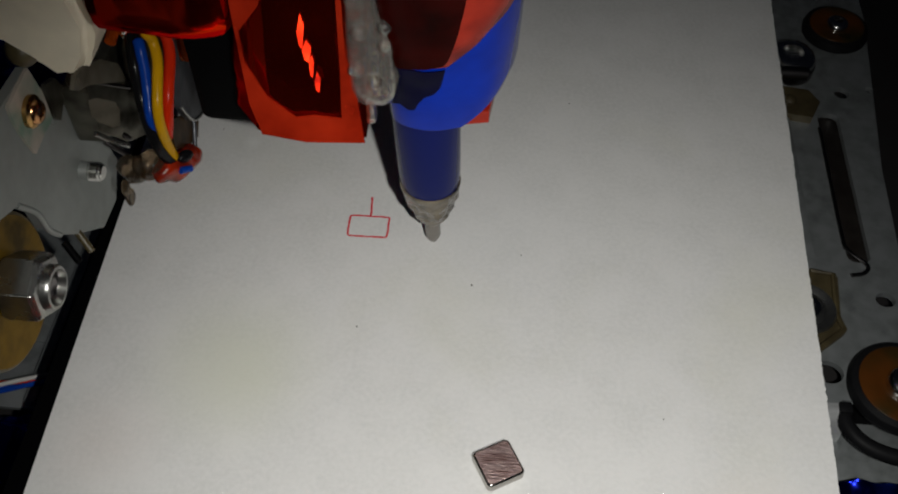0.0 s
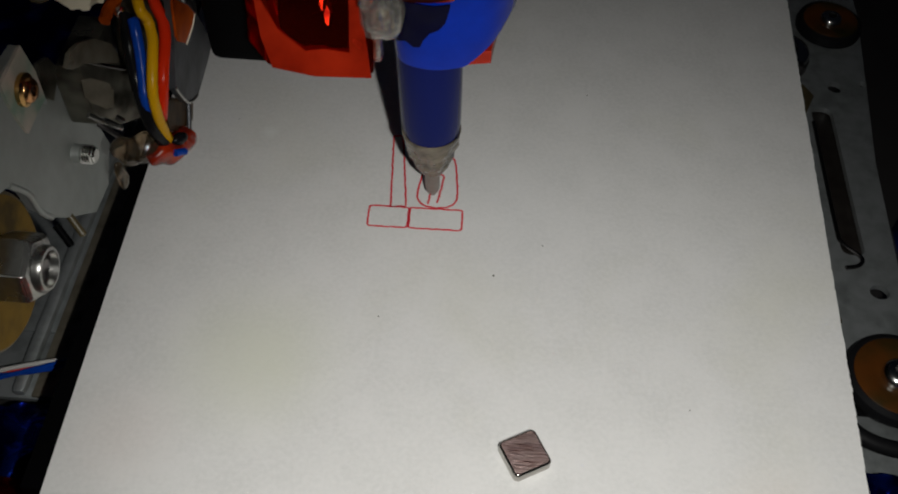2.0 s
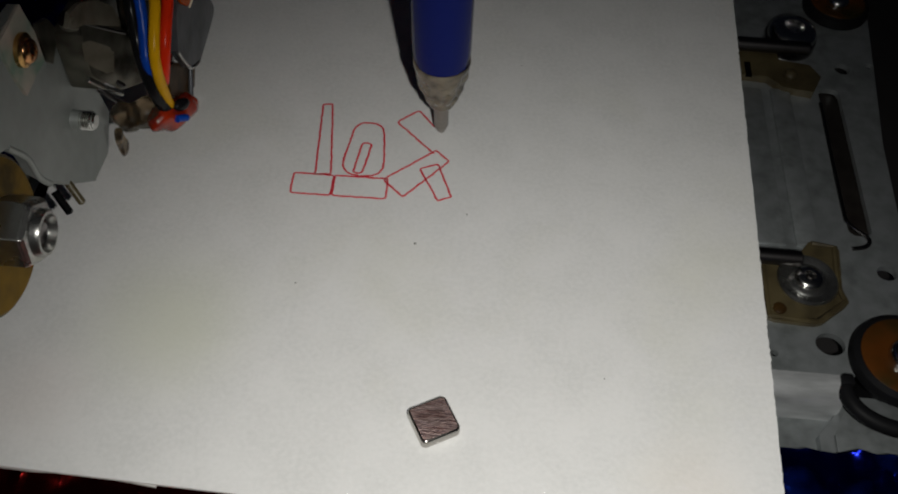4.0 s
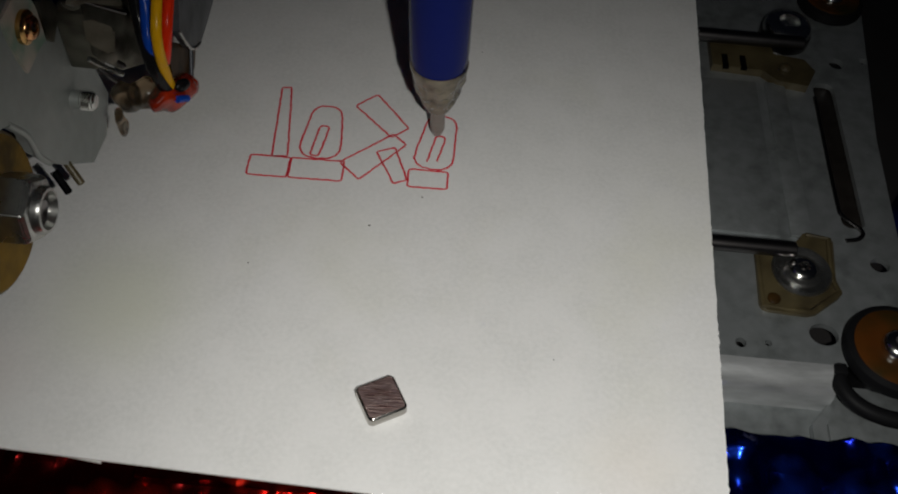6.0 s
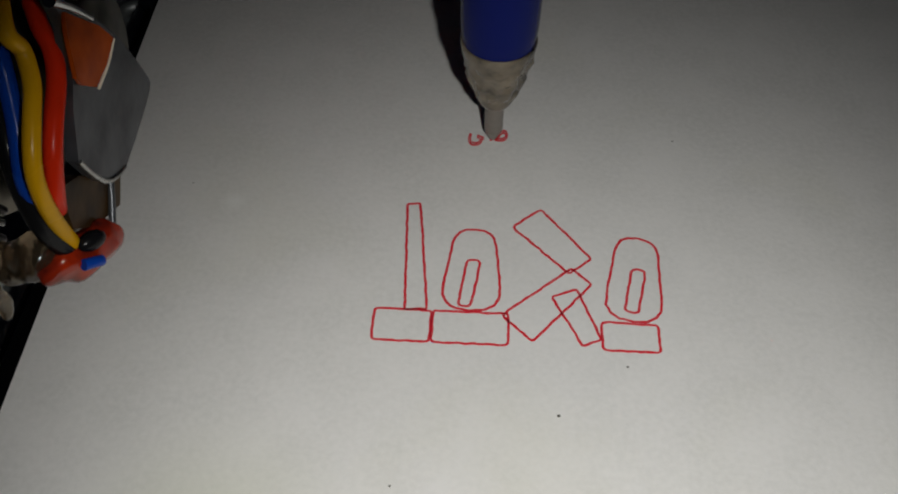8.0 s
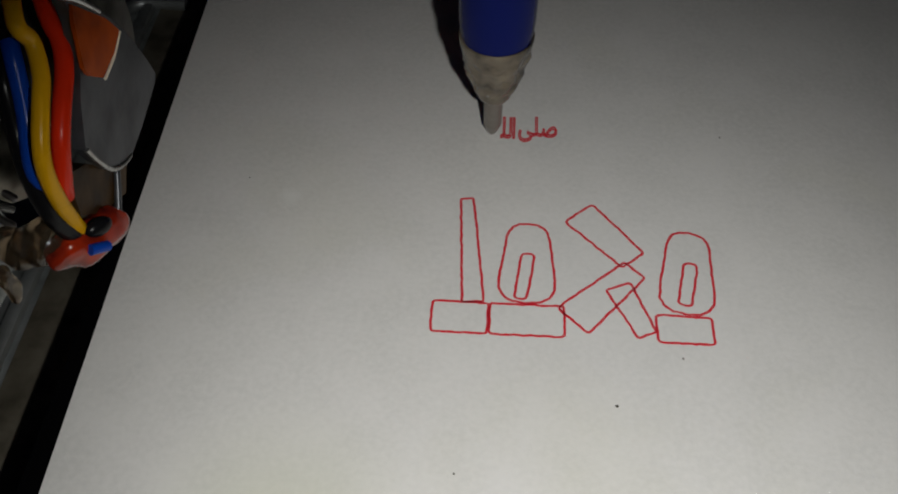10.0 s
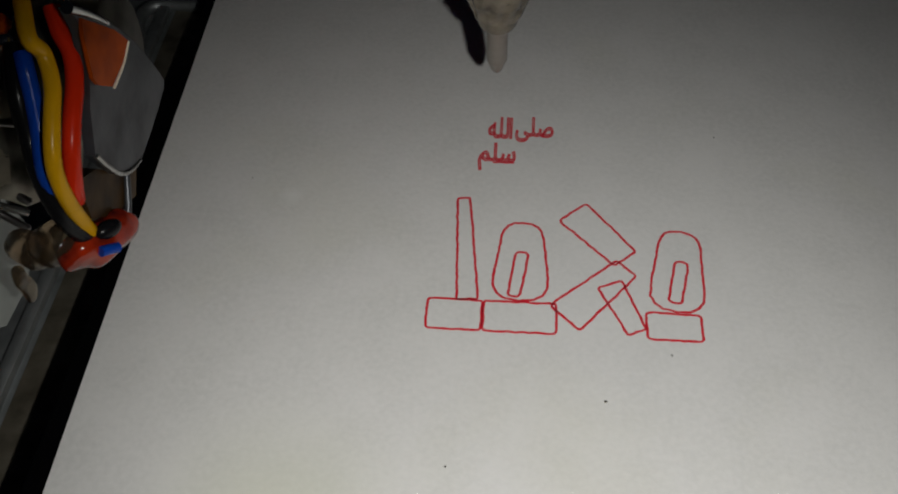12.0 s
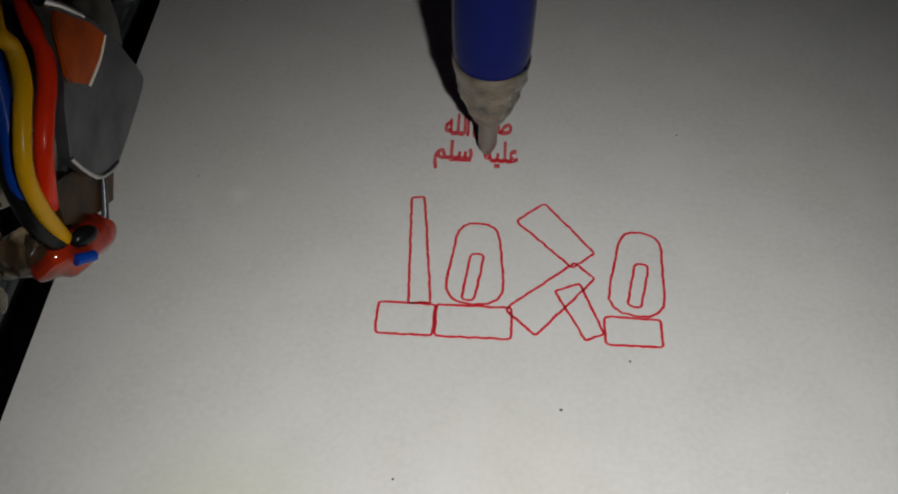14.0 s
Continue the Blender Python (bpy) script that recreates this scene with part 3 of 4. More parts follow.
def wedge(front, back):
    """A six-sided housing from four front corners and the way to its back."""
    bm = bmesh.new()
    a = [bm.verts.new(p) for p in front]
    b = [bm.verts.new(Vector(p) + Vector(back)) for p in front]
    bm.faces.new(a)
    bm.faces.new(b[::-1])
    for i in range(4):
        bm.faces.new((a[i], b[i], b[(i + 1) % 4], a[(i + 1) % 4]))
    bmesh.ops.bevel(bm, geom=bm.edges[:], offset=0.4, segments=2, affect="EDGES")
    return bm


part("gear_housing", wedge([(-40.2, -9.6, 38.4), (-37.4, -4.6, 32.6), (-37.8, -8.8, 26.8), (-40.4, -10.4, 30.4)], (1.5, 6.5, -4.0)), DARK_CAN, motor, "dark shiny metal housing")
part("housing_step", wedge([(-39.6, -9.9, 36.2), (-37.8, -7.0, 32.2), (-38.0, -8.6, 29.6), (-39.8, -10.4, 33.0)], (-0.4, -0.9, 0.5)), OLIVE, motor, "brownish shiny step of the housing")
part("upper_lip", tube([(-40.4, -9.7, 38.6), (-38.8, -7.2, 35.6), (-37.4, -4.7, 32.8)], 0.25, 10), DARK_STEEL, motor)
part("lower_lip", tube([(-40.6, -10.6, 30.4), (-39.2, -9.8, 28.4), (-37.8, -9.0, 26.8)], 0.35, 10), SATIN, motor)
ear = turned([(0.5, 0), (1.3, 0), (1.3, 0.6), (0.5, 0.6), (0.5, 0)], (-42.0, -7.6, 36.4), (0.4, -0.5, 0.75), 24)
part("mounting_ear", ear, DARK_CAN, motor)
part("bearing_plate", plate([(-15.6, 42.6), (-14.2, 43.4), (-11.5, 42.6), (-8.0, 40.3), (-4.6, 36.6), (-3.6, 32.8), (-12.2, 40.2), (-14.6, 41.6)], -38.4, -37.9, [circle(-14.2, 42.5, 0.45, 12)], TX), OLIVE, motor, "pale shiny bearing plate")
part("side_web", box(-43.9, -40.0, -9.4, 1, 27.5, 36.0, 0.3), DARK_CAN, motor)
part("orange_strip", tube([(-36.9, -6.4, 41.6), (-36.9, -4.6, 41.8), (-36.6, -2.4, 41.8)], 0.7, 8), ORANGE_TAPE, motor, "orange polyimide tape strip")
part("solder_dot", turned([(0, 0.7), (0.5, 0.5), (0.75, 0), (0.6, -0.5)], (-35.4, -5.0, 41.9), (0.4, -0.5, 0.75), 14), CHROME, motor)
part("terminal_block", plate([(-11.2, 33.8), (-8.4, 32.2), (-5.0, 28.0), (-2.4, 26.9), (-4.6, 24.6), (-8.9, 27.0), (-11.7, 29.9)], -32.4, -30.4, [], TX), UMBER, motor, "dark brown terminal block")
part("mount_arm", tube([(-30.4, -4.2, 28.4), (-30.2, -5.6, 27.0), (-30.0, -7.4, 25.4)], 0.3, 10), GREY_CAP, motor)
ot = plate([(-6.4, 40.0), (-5.9, 38.9), (-4.0, 37.0), (-1.4, 37.2), (0.5, 37.9), (-1.0, 40.2), (-4.4, 44.0), (-5.4, 43.2)], -29.28, -29.0, [], TX)
for v in ot.verts:
    v.co.x += 0.35 * noise.noise(v.co * 0.5)
part("orange_tape", ot, ORANGE_TAPE, cap, "orange polyimide tape patch")
part("torn_edge", tube([(-28.9, -4.0, 36.9), (-28.9, -1.4, 37.1), (-28.9, 0.5, 37.8)], 0.12, 8), CREAM, cap, "pale torn edge of the orange tape")
wires = (("yellow", [(-33.0, -4.6, 45.4), (-32.0, -7.1, 44.2), (-31.6, -6.8, 42.5), (-31.0, -8.3, 40.9), (-30.8, -10.1, 39.7), (-30.7, -12.0, 38.0), (-30.7, -12.9, 36.1), (-30.8, -12.8, 32.8), (-30.9, -11.9, 28.5)], 0.63),
         ("red", [(-32.2, -2.6, 43.4), (-31.4, -4.1, 42.3), (-30.6, -5.1, 41.2), (-30.2, -6.7, 39.9), (-30.0, -9.2, 38.5), (-30.0, -11.0, 36.8), (-30.4, -11.8, 34.2), (-31.0, -11.6, 32.0)], 0.68),
         ("blue", [(-33.4, -6.6, 42.2), (-33.0, -7.5, 41.7), (-32.7, -8.6, 40.1), (-32.4, -10.0, 38.1), (-32.0, -12.2, 35.6), (-31.8, -12.4, 33.0)], 0.66),
         ("black", [(-34.6, -5.5, 42.0), (-33.8, -8.5, 40.4), (-33.3, -10.4, 37.2), (-32.5, -12.2, 35.0), (-31.8, -13.0, 31.8), (-31.2, -12.3, 28.2), (-30.6, -10.9, 26.3)], 0.76))
for c, pts, r in wires:
    part("wire", tube(pts, r, 12), WIRE[c], motor, c + " insulated wire")
sl = bmesh.new()
bmesh.ops.create_icosphere(sl, subdivisions=4, radius=1.0, matrix=Matrix.Translation((-30.9, -11.3, 26.6)) @ pose(0, 0, 0, 0, 18, 62) @ Matrix.Diagonal((4.0, 1.7, 1.9, 1)))
for v in sl.verts:
    v.co += 0.45 * noise.noise_vector(v.co * 0.55)
part("wire_joint", sl, material("joint_film", (0.32, 0.022, 0.004), 0.12, 0, 0.33, 260, 0.25, 300, (0.012, 0.003, 0.004), 380, coat=0.25, spec=0.25), motor, "glossy red and blue wrapped wire joint")
dk = bmesh.new()
bmesh.ops.create_icosphere(dk, subdivisions=3, radius=1.0, matrix=Matrix.Translation((-29.8, -11.2, 28.0)) @ pose(0, 0, 0, 0, 18, 62) @ Matrix.Diagonal((1.3, 0.7, 0.8, 1)))
part("dark_core", dk, WIRE["black"], motor, "black wire end inside the joint")
part("wire_end", tube([(-29.9, -13.2, 27.6), (-29.5, -12.6, 27.2), (-29.2, -11.9, 26.6)], 0.45, 10), WIRE["blue"], motor, "blue wire end in the joint")
for nm, p, s in (("glue_blob", (-33.6, -12.8, 27.8), (2.4, 2.0, 1.9)), ("glue_blob", (-36.0, -13.0, 27.0), (1.9, 1.5, 2.1)), ("glue_drop", (-37.0, -14.6, 24.2), (0.7, 0.7, 2.2))):
    gl = bmesh.new()
    bmesh.ops.create_icosphere(gl, subdivisions=3, radius=1.0, matrix=Matrix.Translation(p) @ Matrix.Diagonal((*s, 1)))
    for v in gl.verts:
        v.co += 0.4 * noise.noise_vector(v.co * 0.6)
    part(nm, gl, GLUE_BROWN, motor, "brownish clear glue blob")
for k, (y, z) in enumerate(((-8.5, 30.0), (-10.2, 28.6))):
    part("solder_pin", turned([(0.35, 0), (0.35, 3.4), (0.2, 3.6)], (-40, y, z), (0.5, 0, -0.5), 10), DARK_STEEL, motor)

# ======== the sliding bed and what lies on it ========
bed = thing("sliding_bed", "thin black bed plate that slides along the guide rods", "machine bed", (0, 0, -1))
part("bed_plate", box(-51.2, 54, -45.5, 98, -3.2, -0.75, 0.3), BLACK, bed)
for y in (8.6, 61.6):
    part("slider", box(-14, 14, y - 4, y + 4, -18.2, -3.2, 0.5), BLACK, bed)
part("under_card", plate([(-47.4, -46.6), (-36, -47.0), (-30, -46.7), (-21.0, -47.6), (-20.6, -30), (-47.4, -30)], -0.74, -0.4), CARD, bed, "grey card strip under the sheet")

sheet = thing("paper_sheet", "white drawing paper with one rough torn edge, on the bed", "paper", (0, 0, 0))


def build_sheet():
    left = [(-48.0 - 0.022 * (y + 45), y) for y in np.linspace(104, -46.6, 12)]
    right = [(55.2 + 0.032 * (y + 45) + 0.12 * noise.noise(Vector((0, y * 0.3, 1))) + 0.17 * noise.noise(Vector((5, y * 1.9, 1))), y) for y in np.linspace(-49.6, 104, 300)]
    part("sheet", plate(left + right, -0.38, 0.0), PAPER, sheet)
    marks = [(6.4, -7.9, 0.18), (-9.5, -16.5, 0.13), (13.5, -1.7, 0.13), (33.5, -27.5, 0.1), (-37, 20, 0.1), (20.5, 31.5, 0.12)]
    for x, y, r in marks:
        bm = turned([(0, 0.0), (r, 0.0), (r * 0.7, 0.05), (0, 0.06)], (x, y, -0.01), (0, 0, 1), 8)
        for v in bm.verts:
            v.co.x += 0.5 * r * noise.noise(v.co * 5)
        part("speck", bm, BROWN_WASHER if r > 0.18 else DARK_CAN, sheet, "tiny dark speck")


build_sheet()

mag = thing("block_magnet", "small square scratched nickel-plated magnet lying on the paper", "magnet", (11.4, -36.9, 0))


def build_magnet():
    m = Matrix.Translation((11.68, -36.3, 0)) @ pose(0, 0, 0, 0, 0, 29)
    bm = bmesh.new()
    rings = []
    for inset, z in ((0.2, 0.02), (0.0, 0.25), (0.0, 1.42), (0.1, 1.6), (0.32, 1.7)):
        h = 2.66 - inset
        rings.append([bm.verts.new((x, y, z)) for x, y in slot(-h, h, -h, h, 0.7 - inset * 0.8, 6)])
    for a, b in zip(rings, rings[1:]):
        for i in range(len(a)):
            j = (i + 1) % len(a)
            bm.faces.new((a[i], a[j], b[j], b[i]))
    bm.faces.new(rings[0][::-1])
    bm.faces.new(rings[-1])
    bmesh.ops.transform(bm, matrix=m, verts=bm.verts)
    part("body", bm, NICKEL, mag)
    bm = plate(slot(-2.36, 2.36, -2.36, 2.36, 0.42, 5), 1.6, 1.73)
    bmesh.ops.transform(bm, matrix=m, verts=bm.verts)
    part("scratched_face", bm, MAGNET, mag, "scratched face with a red reflection put into its colour")


build_magnet()

# ======== pen carriage and pen ========
head = thing("pen_carriage", "sliding pen carriage wrapped in glossy red film and blue tape", "pen carriage", (-42, 0, 40))


def ringed(sections, n=64):
    """A skin through closed plan outlines at rising heights."""
    bm = bmesh.new()
    rings = []
    for z, pts in sections:
        path = spline([(x, y, 0) for x, y in [*pts, pts[0]]], 8)[:-1]
        rings.append([bm.verts.new((p.x, p.y, z)) for p in path])
    for a, b in zip(rings, rings[1:]):
        for i in range(len(a)):
            j = (i + 1) % len(a)
            bm.faces.new((a[i], a[j], b[j], b[i]))
    bm.faces.new(rings[0][::-1])
    bm.faces.new(rings[-1])
    return bm


LEAN = -0.24  # the pen and its holder lean towards the front


def build_head():
    hull = [(-4.4, 0.5), (-3.2, -3.4), (0, -4.7), (3.4, -4.2), (7.6, -2.0), (9.8, 3.5), (9.2, 10), (3, 13.5), (-4, 12), (-5.0, 6)]
    grow = lambda k: [(x * k, y * k) for x, y in hull]

    def leaning(bm, cut=0.0, foot=0.0):
        for v in bm.verts:
            if v.co.z < foot + 0.9:
                v.co.z += cut * max(0.0, v.co.x - 4.5)
            v.co.y += LEAN * v.co.z
        return bm

    part("blue_tape_band", leaning(ringed([(38.2, grow(0.985)), (38.5, grow(1.0)), (44, grow(1.012)), (52, grow(1.025)), (58.5, grow(1.03))]), 1.05, 38.2), TAPE_BLUE, head, "bright blue insulating tape band")
    sleeve = ringed([(50.3, grow(1.04)), (50.6, grow(1.06)), (54, grow(1.08)), (58, grow(1.09)), (62, grow(1.10)), (67, grow(1.11)), (74, grow(1.05))])
    for v in sleeve.verts:
        rise = max(0.0, v.co.x - 3.0) * 1.1
        v.co.z += rise * max(0.0, (74 - v.co.z) / 24)
        v.co += 0.2 * noise.noise_vector(Vector((v.co.x * 0.22, v.co.y * 0.22, v.co.z * 0.3))) * min(1, max(0, (v.co.z - 51) / 3))
    part("red_film_sleeve", leaning(sleeve), BRIGHT_FILM, head, "red film wrap over the holder", smooth=60)
    part("red_film_corner", leaning(plate([(4.6, -3.2), (7.4, -2.6), (8.0, 2.5), (5.4, 2)], 38.0, 40.4)), BRIGHT_FILM, head)
    front = sorted((p.x, p.y) for p in spline([(x, y, 0) for x, y in [*hull, hull[0]]], 8) if p.y < -0.5)
    fx, fy = [p[0] for p in front], [p[1] for p in front]

    def front_layer(name, foot, top, grown, mat, label):
        """A thin curved dark layer over the front of the holder; foot gives its lower edge along x."""
        bm = bmesh.new()
        xs, n = np.linspace(foot[0][0], foot[-1][0], 28), 9
        skins = []
        for off in (0.05, 0.22):
            grid = []
            for x in xs:
                z0 = float(np.interp(x, [f[0] for f in foot], [f[1] for f in foot]))
                col = []
                for i in range(n + 1):
                    z = z0 + (top - z0) * i / n
                    k = grown(z)
                    wave = 0.18 * noise.noise(Vector((x * 0.6, z * 0.35, 4)))
                    col.append(bm.verts.new((x * k, float(np.interp(x, fx, fy)) * k - off - 0.3 - wave, z)))
                grid.append(col)
            for a, b in zip(grid, grid[1:]):
                for i in range(n):
                    bm.faces.new((a[i], b[i], b[i + 1], a[i + 1]))
            skins.append(grid)
        a, b = skins
        rim = lambda g: [c[0] for c in g] + g[-1][1:] + [c[-1] for c in g[-2::-1]] + g[0][-2:0:-1]
        ra, rb = rim(a), rim(b)
        for i in range(len(ra)):
            j = (i + 1) % len(ra)
            bm.faces.new((ra[i], ra[j], rb[j], rb[i]))
        part(name, leaning(bm), mat, head, label, smooth=60)

    # added layer: the dark, shaded left of the sleeve is painted by it
    front_layer("sleeve_shade_layer", [(-3.9, 50.2), (-1.8, 50.4), (1.0, 50.9), (2.7, 51.4), (3.3, 53.4), (3.9, 56.8), (4.4, 60.7), (5.2, 70)], 73, lambda z: 1.06 + 0.0035 * (z - 50.6), SHADED_FILM,
               "red film layer coloured dark for the shade on the sleeve")
    # added near-black layer that darkens the left front of the blue tape
    front_layer("tape_dark_patch", [(-3.6, 42.2), (-2.2, 43.3), (-1.3, 42.7), (-0.5, 43.0), (-0.1, 44.4), (0.6, 45.6), (1.6, 46.2), (2.3, 47.4), (2.7, 49.8)], 50.2, lambda z: 1.01 + 0.0016 * (z - 44), DARK_ON_BLUE,
               "dark patch over the blue tape")
    # servo body under smooth red film; its front leans back
    sx = [(-5.4, -18.6), (-10.5, -19.6), (-15.0, -20.5), (-16.6, -20.2), (-19.5, -17), (-20.5, -2), (-5.4, -2)]
    bm = bmesh.new()
    rings = []
    for level, z in enumerate((41.6, 42.0, 44, 46, 48, 50, 52, 54, 57, 60, 64, 74)):
        path = []
        for (xa, ya), (xb, yb) in zip(sx, sx[1:] + sx[:1]):
            for i in range(6):
                path.append((xa + (xb - xa) * i / 6, ya + (yb - ya) * i / 6))
        ring = []
        for x, y in path:
            zz = z + (0.12 * (-x - 5.4) if level < 3 else 0)
            p = Vector((x, y + 0.3 * (zz - 42) * min(1, max(0, (-6 - y) / 8)), zz))
            p.y -= 0.8 * noise.noise(Vector((x * 0.30, 0, z * 0.24 + 3))) * (level > 1)
            ring.append(bm.verts.new(p))
        rings.append(ring)
    for a, b in zip(rings, rings[1:]):
        for i in range(len(a)):
            j = (i + 1) % len(a)
            bm.faces.new((a[i], a[j], b[j], b[i]))
    bm.faces.new(rings[0][::-1])
    bm.faces.new(rings[-1])
    part("servo_body", bm, RED_FILM, head, "servo under dark glossy red film", smooth=50)
    lay = Matrix(((1, 0, 0, 0), (0.196, 0.3, -1, -30.24), (0, 1, 0, 0), (0, 0, 0, 1)))  # plan (x, z) on the leaning front
    # the lit border of the film is painted by a brighter plate
    part("lit_film_band", plate([(-18.4, 66), (-17.9, 57), (-17.5, 52.6), (-16.9, 46.8), (-15.9, 43.4), (-11.5, 42.1), (-5.5, 41.5), (-6.3, 47.5), (-7.0, 56.3), (-7.3, 66), (-8.4, 66), (-8.0, 56.4), (-7.8, 49.4), (-7.8, 44.4),
                             (-10.6, 45.0), (-12.4, 44.9), (-15.1, 47.4), (-17.0, 51.2), (-17.3, 54.4), (-15.2, 56.8), (-13, 66)], 0.35, 0.6, turn=lay), BRIGHT_FILM, head, "bright lit border of the red film")
    # facets added and tilted to the lamp to draw the film's highlight streak
    for x, z, w, h in ((-11.4, 54.2, 0.34, 1.3), (-10.9, 52.2, 0.42, 0.9), (-10.5, 50.6, 0.22, 0.9), (-10.0, 48.9, 0.3, 0.8)):
        y = -18.6 + (x + 5.4) * 0.196 + 0.3 * (z - 42) - 0.75
        tilt = Matrix(((1, 0, 0, 0), (0.3, 0.85, -1, y - 0.3 * x - 0.85 * z), (0, 1, 0, 0), (0, 0, 0, 1)))
        part("glint_facet", plate([(x - w, z + 0.1), (x - 0.2 * w, z + h), (x + w, z + 0.3 * h), (x + 0.7 * w, z - h), (x - 0.3 * w, z - 0.7 * h)], 0.0, 0.3, turn=tilt), FILM_GLINT, head, "added facet for a highlight on the red film")
    part("black_mount", box(-25.5, -17.5, -13.5, 4, 36.8, 66, 1.2), BLACK, head, "black servo mount")
    part("clear_stick", box(-6.6, -4.8, -15.6, -13.8, 40.2, 48, 0.5), GLUE, head, "clear glue stick")
    loop = lambda k: [(-4.6 + 2.45 * k * math.copysign(abs(math.cos(a)) ** 0.6, math.cos(a)), -16.3 + 1.9 * k * math.copysign(abs(math.sin(a)) ** 0.6, math.sin(a)))
                      for a in (2 * math.pi * i / 16 for i in range(16))]
    bm = ringed([(45.3, loop(0.45)), (45.7, loop(0.8)), (46.8, loop(1.0)), (49, loop(1.04)), (52, loop(0.98)), (55, loop(1.03)), (58, loop(0.97)), (62, loop(1.02)), (70, loop(0.95))])
    for v in bm.verts:
        v.co += 0.30 * noise.noise_vector(v.co * 0.5) + 0.12 * noise.noise_vector(v.co * 1.3)
    lump = part("clear_glue_column", bm, GLUE, head, "clear bubbly hot glue column")
    # small domes added where the glue column shows bright highlights
    for x, z, r in ((-2.9, 56.6, 0.75), (-2.9, 54.2, 0.6), (-6.0, 50.8, 0.7), (-4.1, 49.4, 0.8), (-5.4, 55.7, 0.8)):
        drop = bmesh.new()
        bmesh.ops.create_icosphere(drop, subdivisions=3, radius=r, matrix=Matrix.Translation((x, -18.45, z)))
        part("glint_bead", drop, GLINT_BEAD, lump)
    part("arm_link", box(-42, -30, 1, 8, 44, 52, 0.8), BLACK, head)
    bm = box(-31.8, -18, -18.5, 8, 53.0, 64, 1.5)
    bmesh.ops.subdivide_edges(bm, edges=bm.edges[:], cuts=4, use_grid_fill=True)
    for v in bm.verts:
        v.co += 0.5 * noise.noise_vector(v.co * 0.25)
    part("film_wrapped_arm", bm, RED_FILM, head, "red film wrapped arm")
    bm = plate([(-34.4, 49.6), (-35.6, 45.6), (-37.4, 42.8), (-40.3, 42.4), (-42.6, 44.6), (-46, 47.4), (-62, 50), (-62, 62), (-36, 62)], -14.0, 4.0,
               turn=Matrix(((1, 0, 0, 0), (0, 0, 1, 0), (0, 1, 0, 0), (0, 0, 0, 1))))
    bmesh.ops.dissolve_limit(bm, angle_limit=0.02, verts=bm.verts, edges=bm.edges)
    bmesh.ops.bevel(bm, geom=bm.edges[:], offset=1.1, segments=3, affect="EDGES")
    for v in bm.verts:
        v.co += 0.3 * noise.noise_vector(v.co * 0.3)
    part("slider_block", bm, CREAM, head, "cream plastic slider block")
    part("slider_wheel", turned([(1.6, 0), (1.75, 1.0), (1.6, 2.0), (1.1, 2.7), (0.5, 3.0), (0, 3.05)], (-44.6, -11.6, 44.8), (0.6, -0.8, 0.2), 28), TAN, head, "brown bushing on the slider")


build_head()

pen = thing("ballpoint_pen", "blue pen with a steel tip and crumpled clear tape collar", "pen", (0, 0, 0))


def build_pen():
    lean = lambda bm: (bmesh.ops.transform(bm, matrix=Matrix(((1, 0, 0, 0), (0, 1, LEAN, 0), (0, 0, 1, 0), (0, 0, 0, 1))), verts=bm.verts), bm)[1]
    part("tip", lean(turned([(0, 0.0), (0.35, 0.02), (0.6, 0.45), (1.02, 1.9), (1.12, 2.3), (1.14, 9.2)], (0, 0, 0), (0, 0, 1), 32)), TIP, pen, "grey conical metal tip")
    part("collar", lean(turned([(1.2, 8.0), (1.8, 8.1), (2.1, 8.8), (2.25, 11.4)], (0, 0, 0), (0, 0, 1), 28)), CLEAR_TAPE, pen, "brownish taped collar")
    bm = turned([(2.1, 10.1), (2.6, 10.4), (2.85, 11.4), (3.2, 13.0), (3.5, 14.8), (3.8, 16.6), (4.0, 18.2), (4.1, 18.9), (4.09, 19.4), (4.0, 19.5)], (0, 0, 0), (0, 0, 1), 48)
    bmesh.ops.subdivide_edges(bm, edges=bm.edges[:], cuts=1, use_grid_fill=True)
    for v in bm.verts:
        a = math.atan2(v.co.y, v.co.x)
        k = (0.42 * noise.noise(Vector((3 * math.cos(a), 3 * math.sin(a), v.co.z * 0.7))) + 0.16 * noise.noise(v.co * 1.4)) * min(1, max(0.1, (19 - v.co.z) / 3))
        v.co += Vector((math.cos(a), math.sin(a), 0.2)) * k
    part("clear_tape_wrap", lean(bm), CLEAR_TAPE, pen, "crumpled clear tape wrap", smooth=20)
    part("barrel", lean(turned([(2.9, 15.0), (3.4, 16.4), (3.8, 18.2), (4.05, 22), (4.05, 80), (3.6, 81)], (0, 0, 0), (0, 0, 1), 56)), PEN_BLUE, pen, "dark blue plastic barrel")


build_pen()

# ======== ink on the sheet ========
HIDDEN = -0.00018  # depth at which undrawn ink waits inside the sheet
STROKES = []


def stroke(p, q, t, name="ink_line", width=0.33):
    """One straight pen line from p to q, drawn at t seconds."""
    trace([p, q], t, name, width)


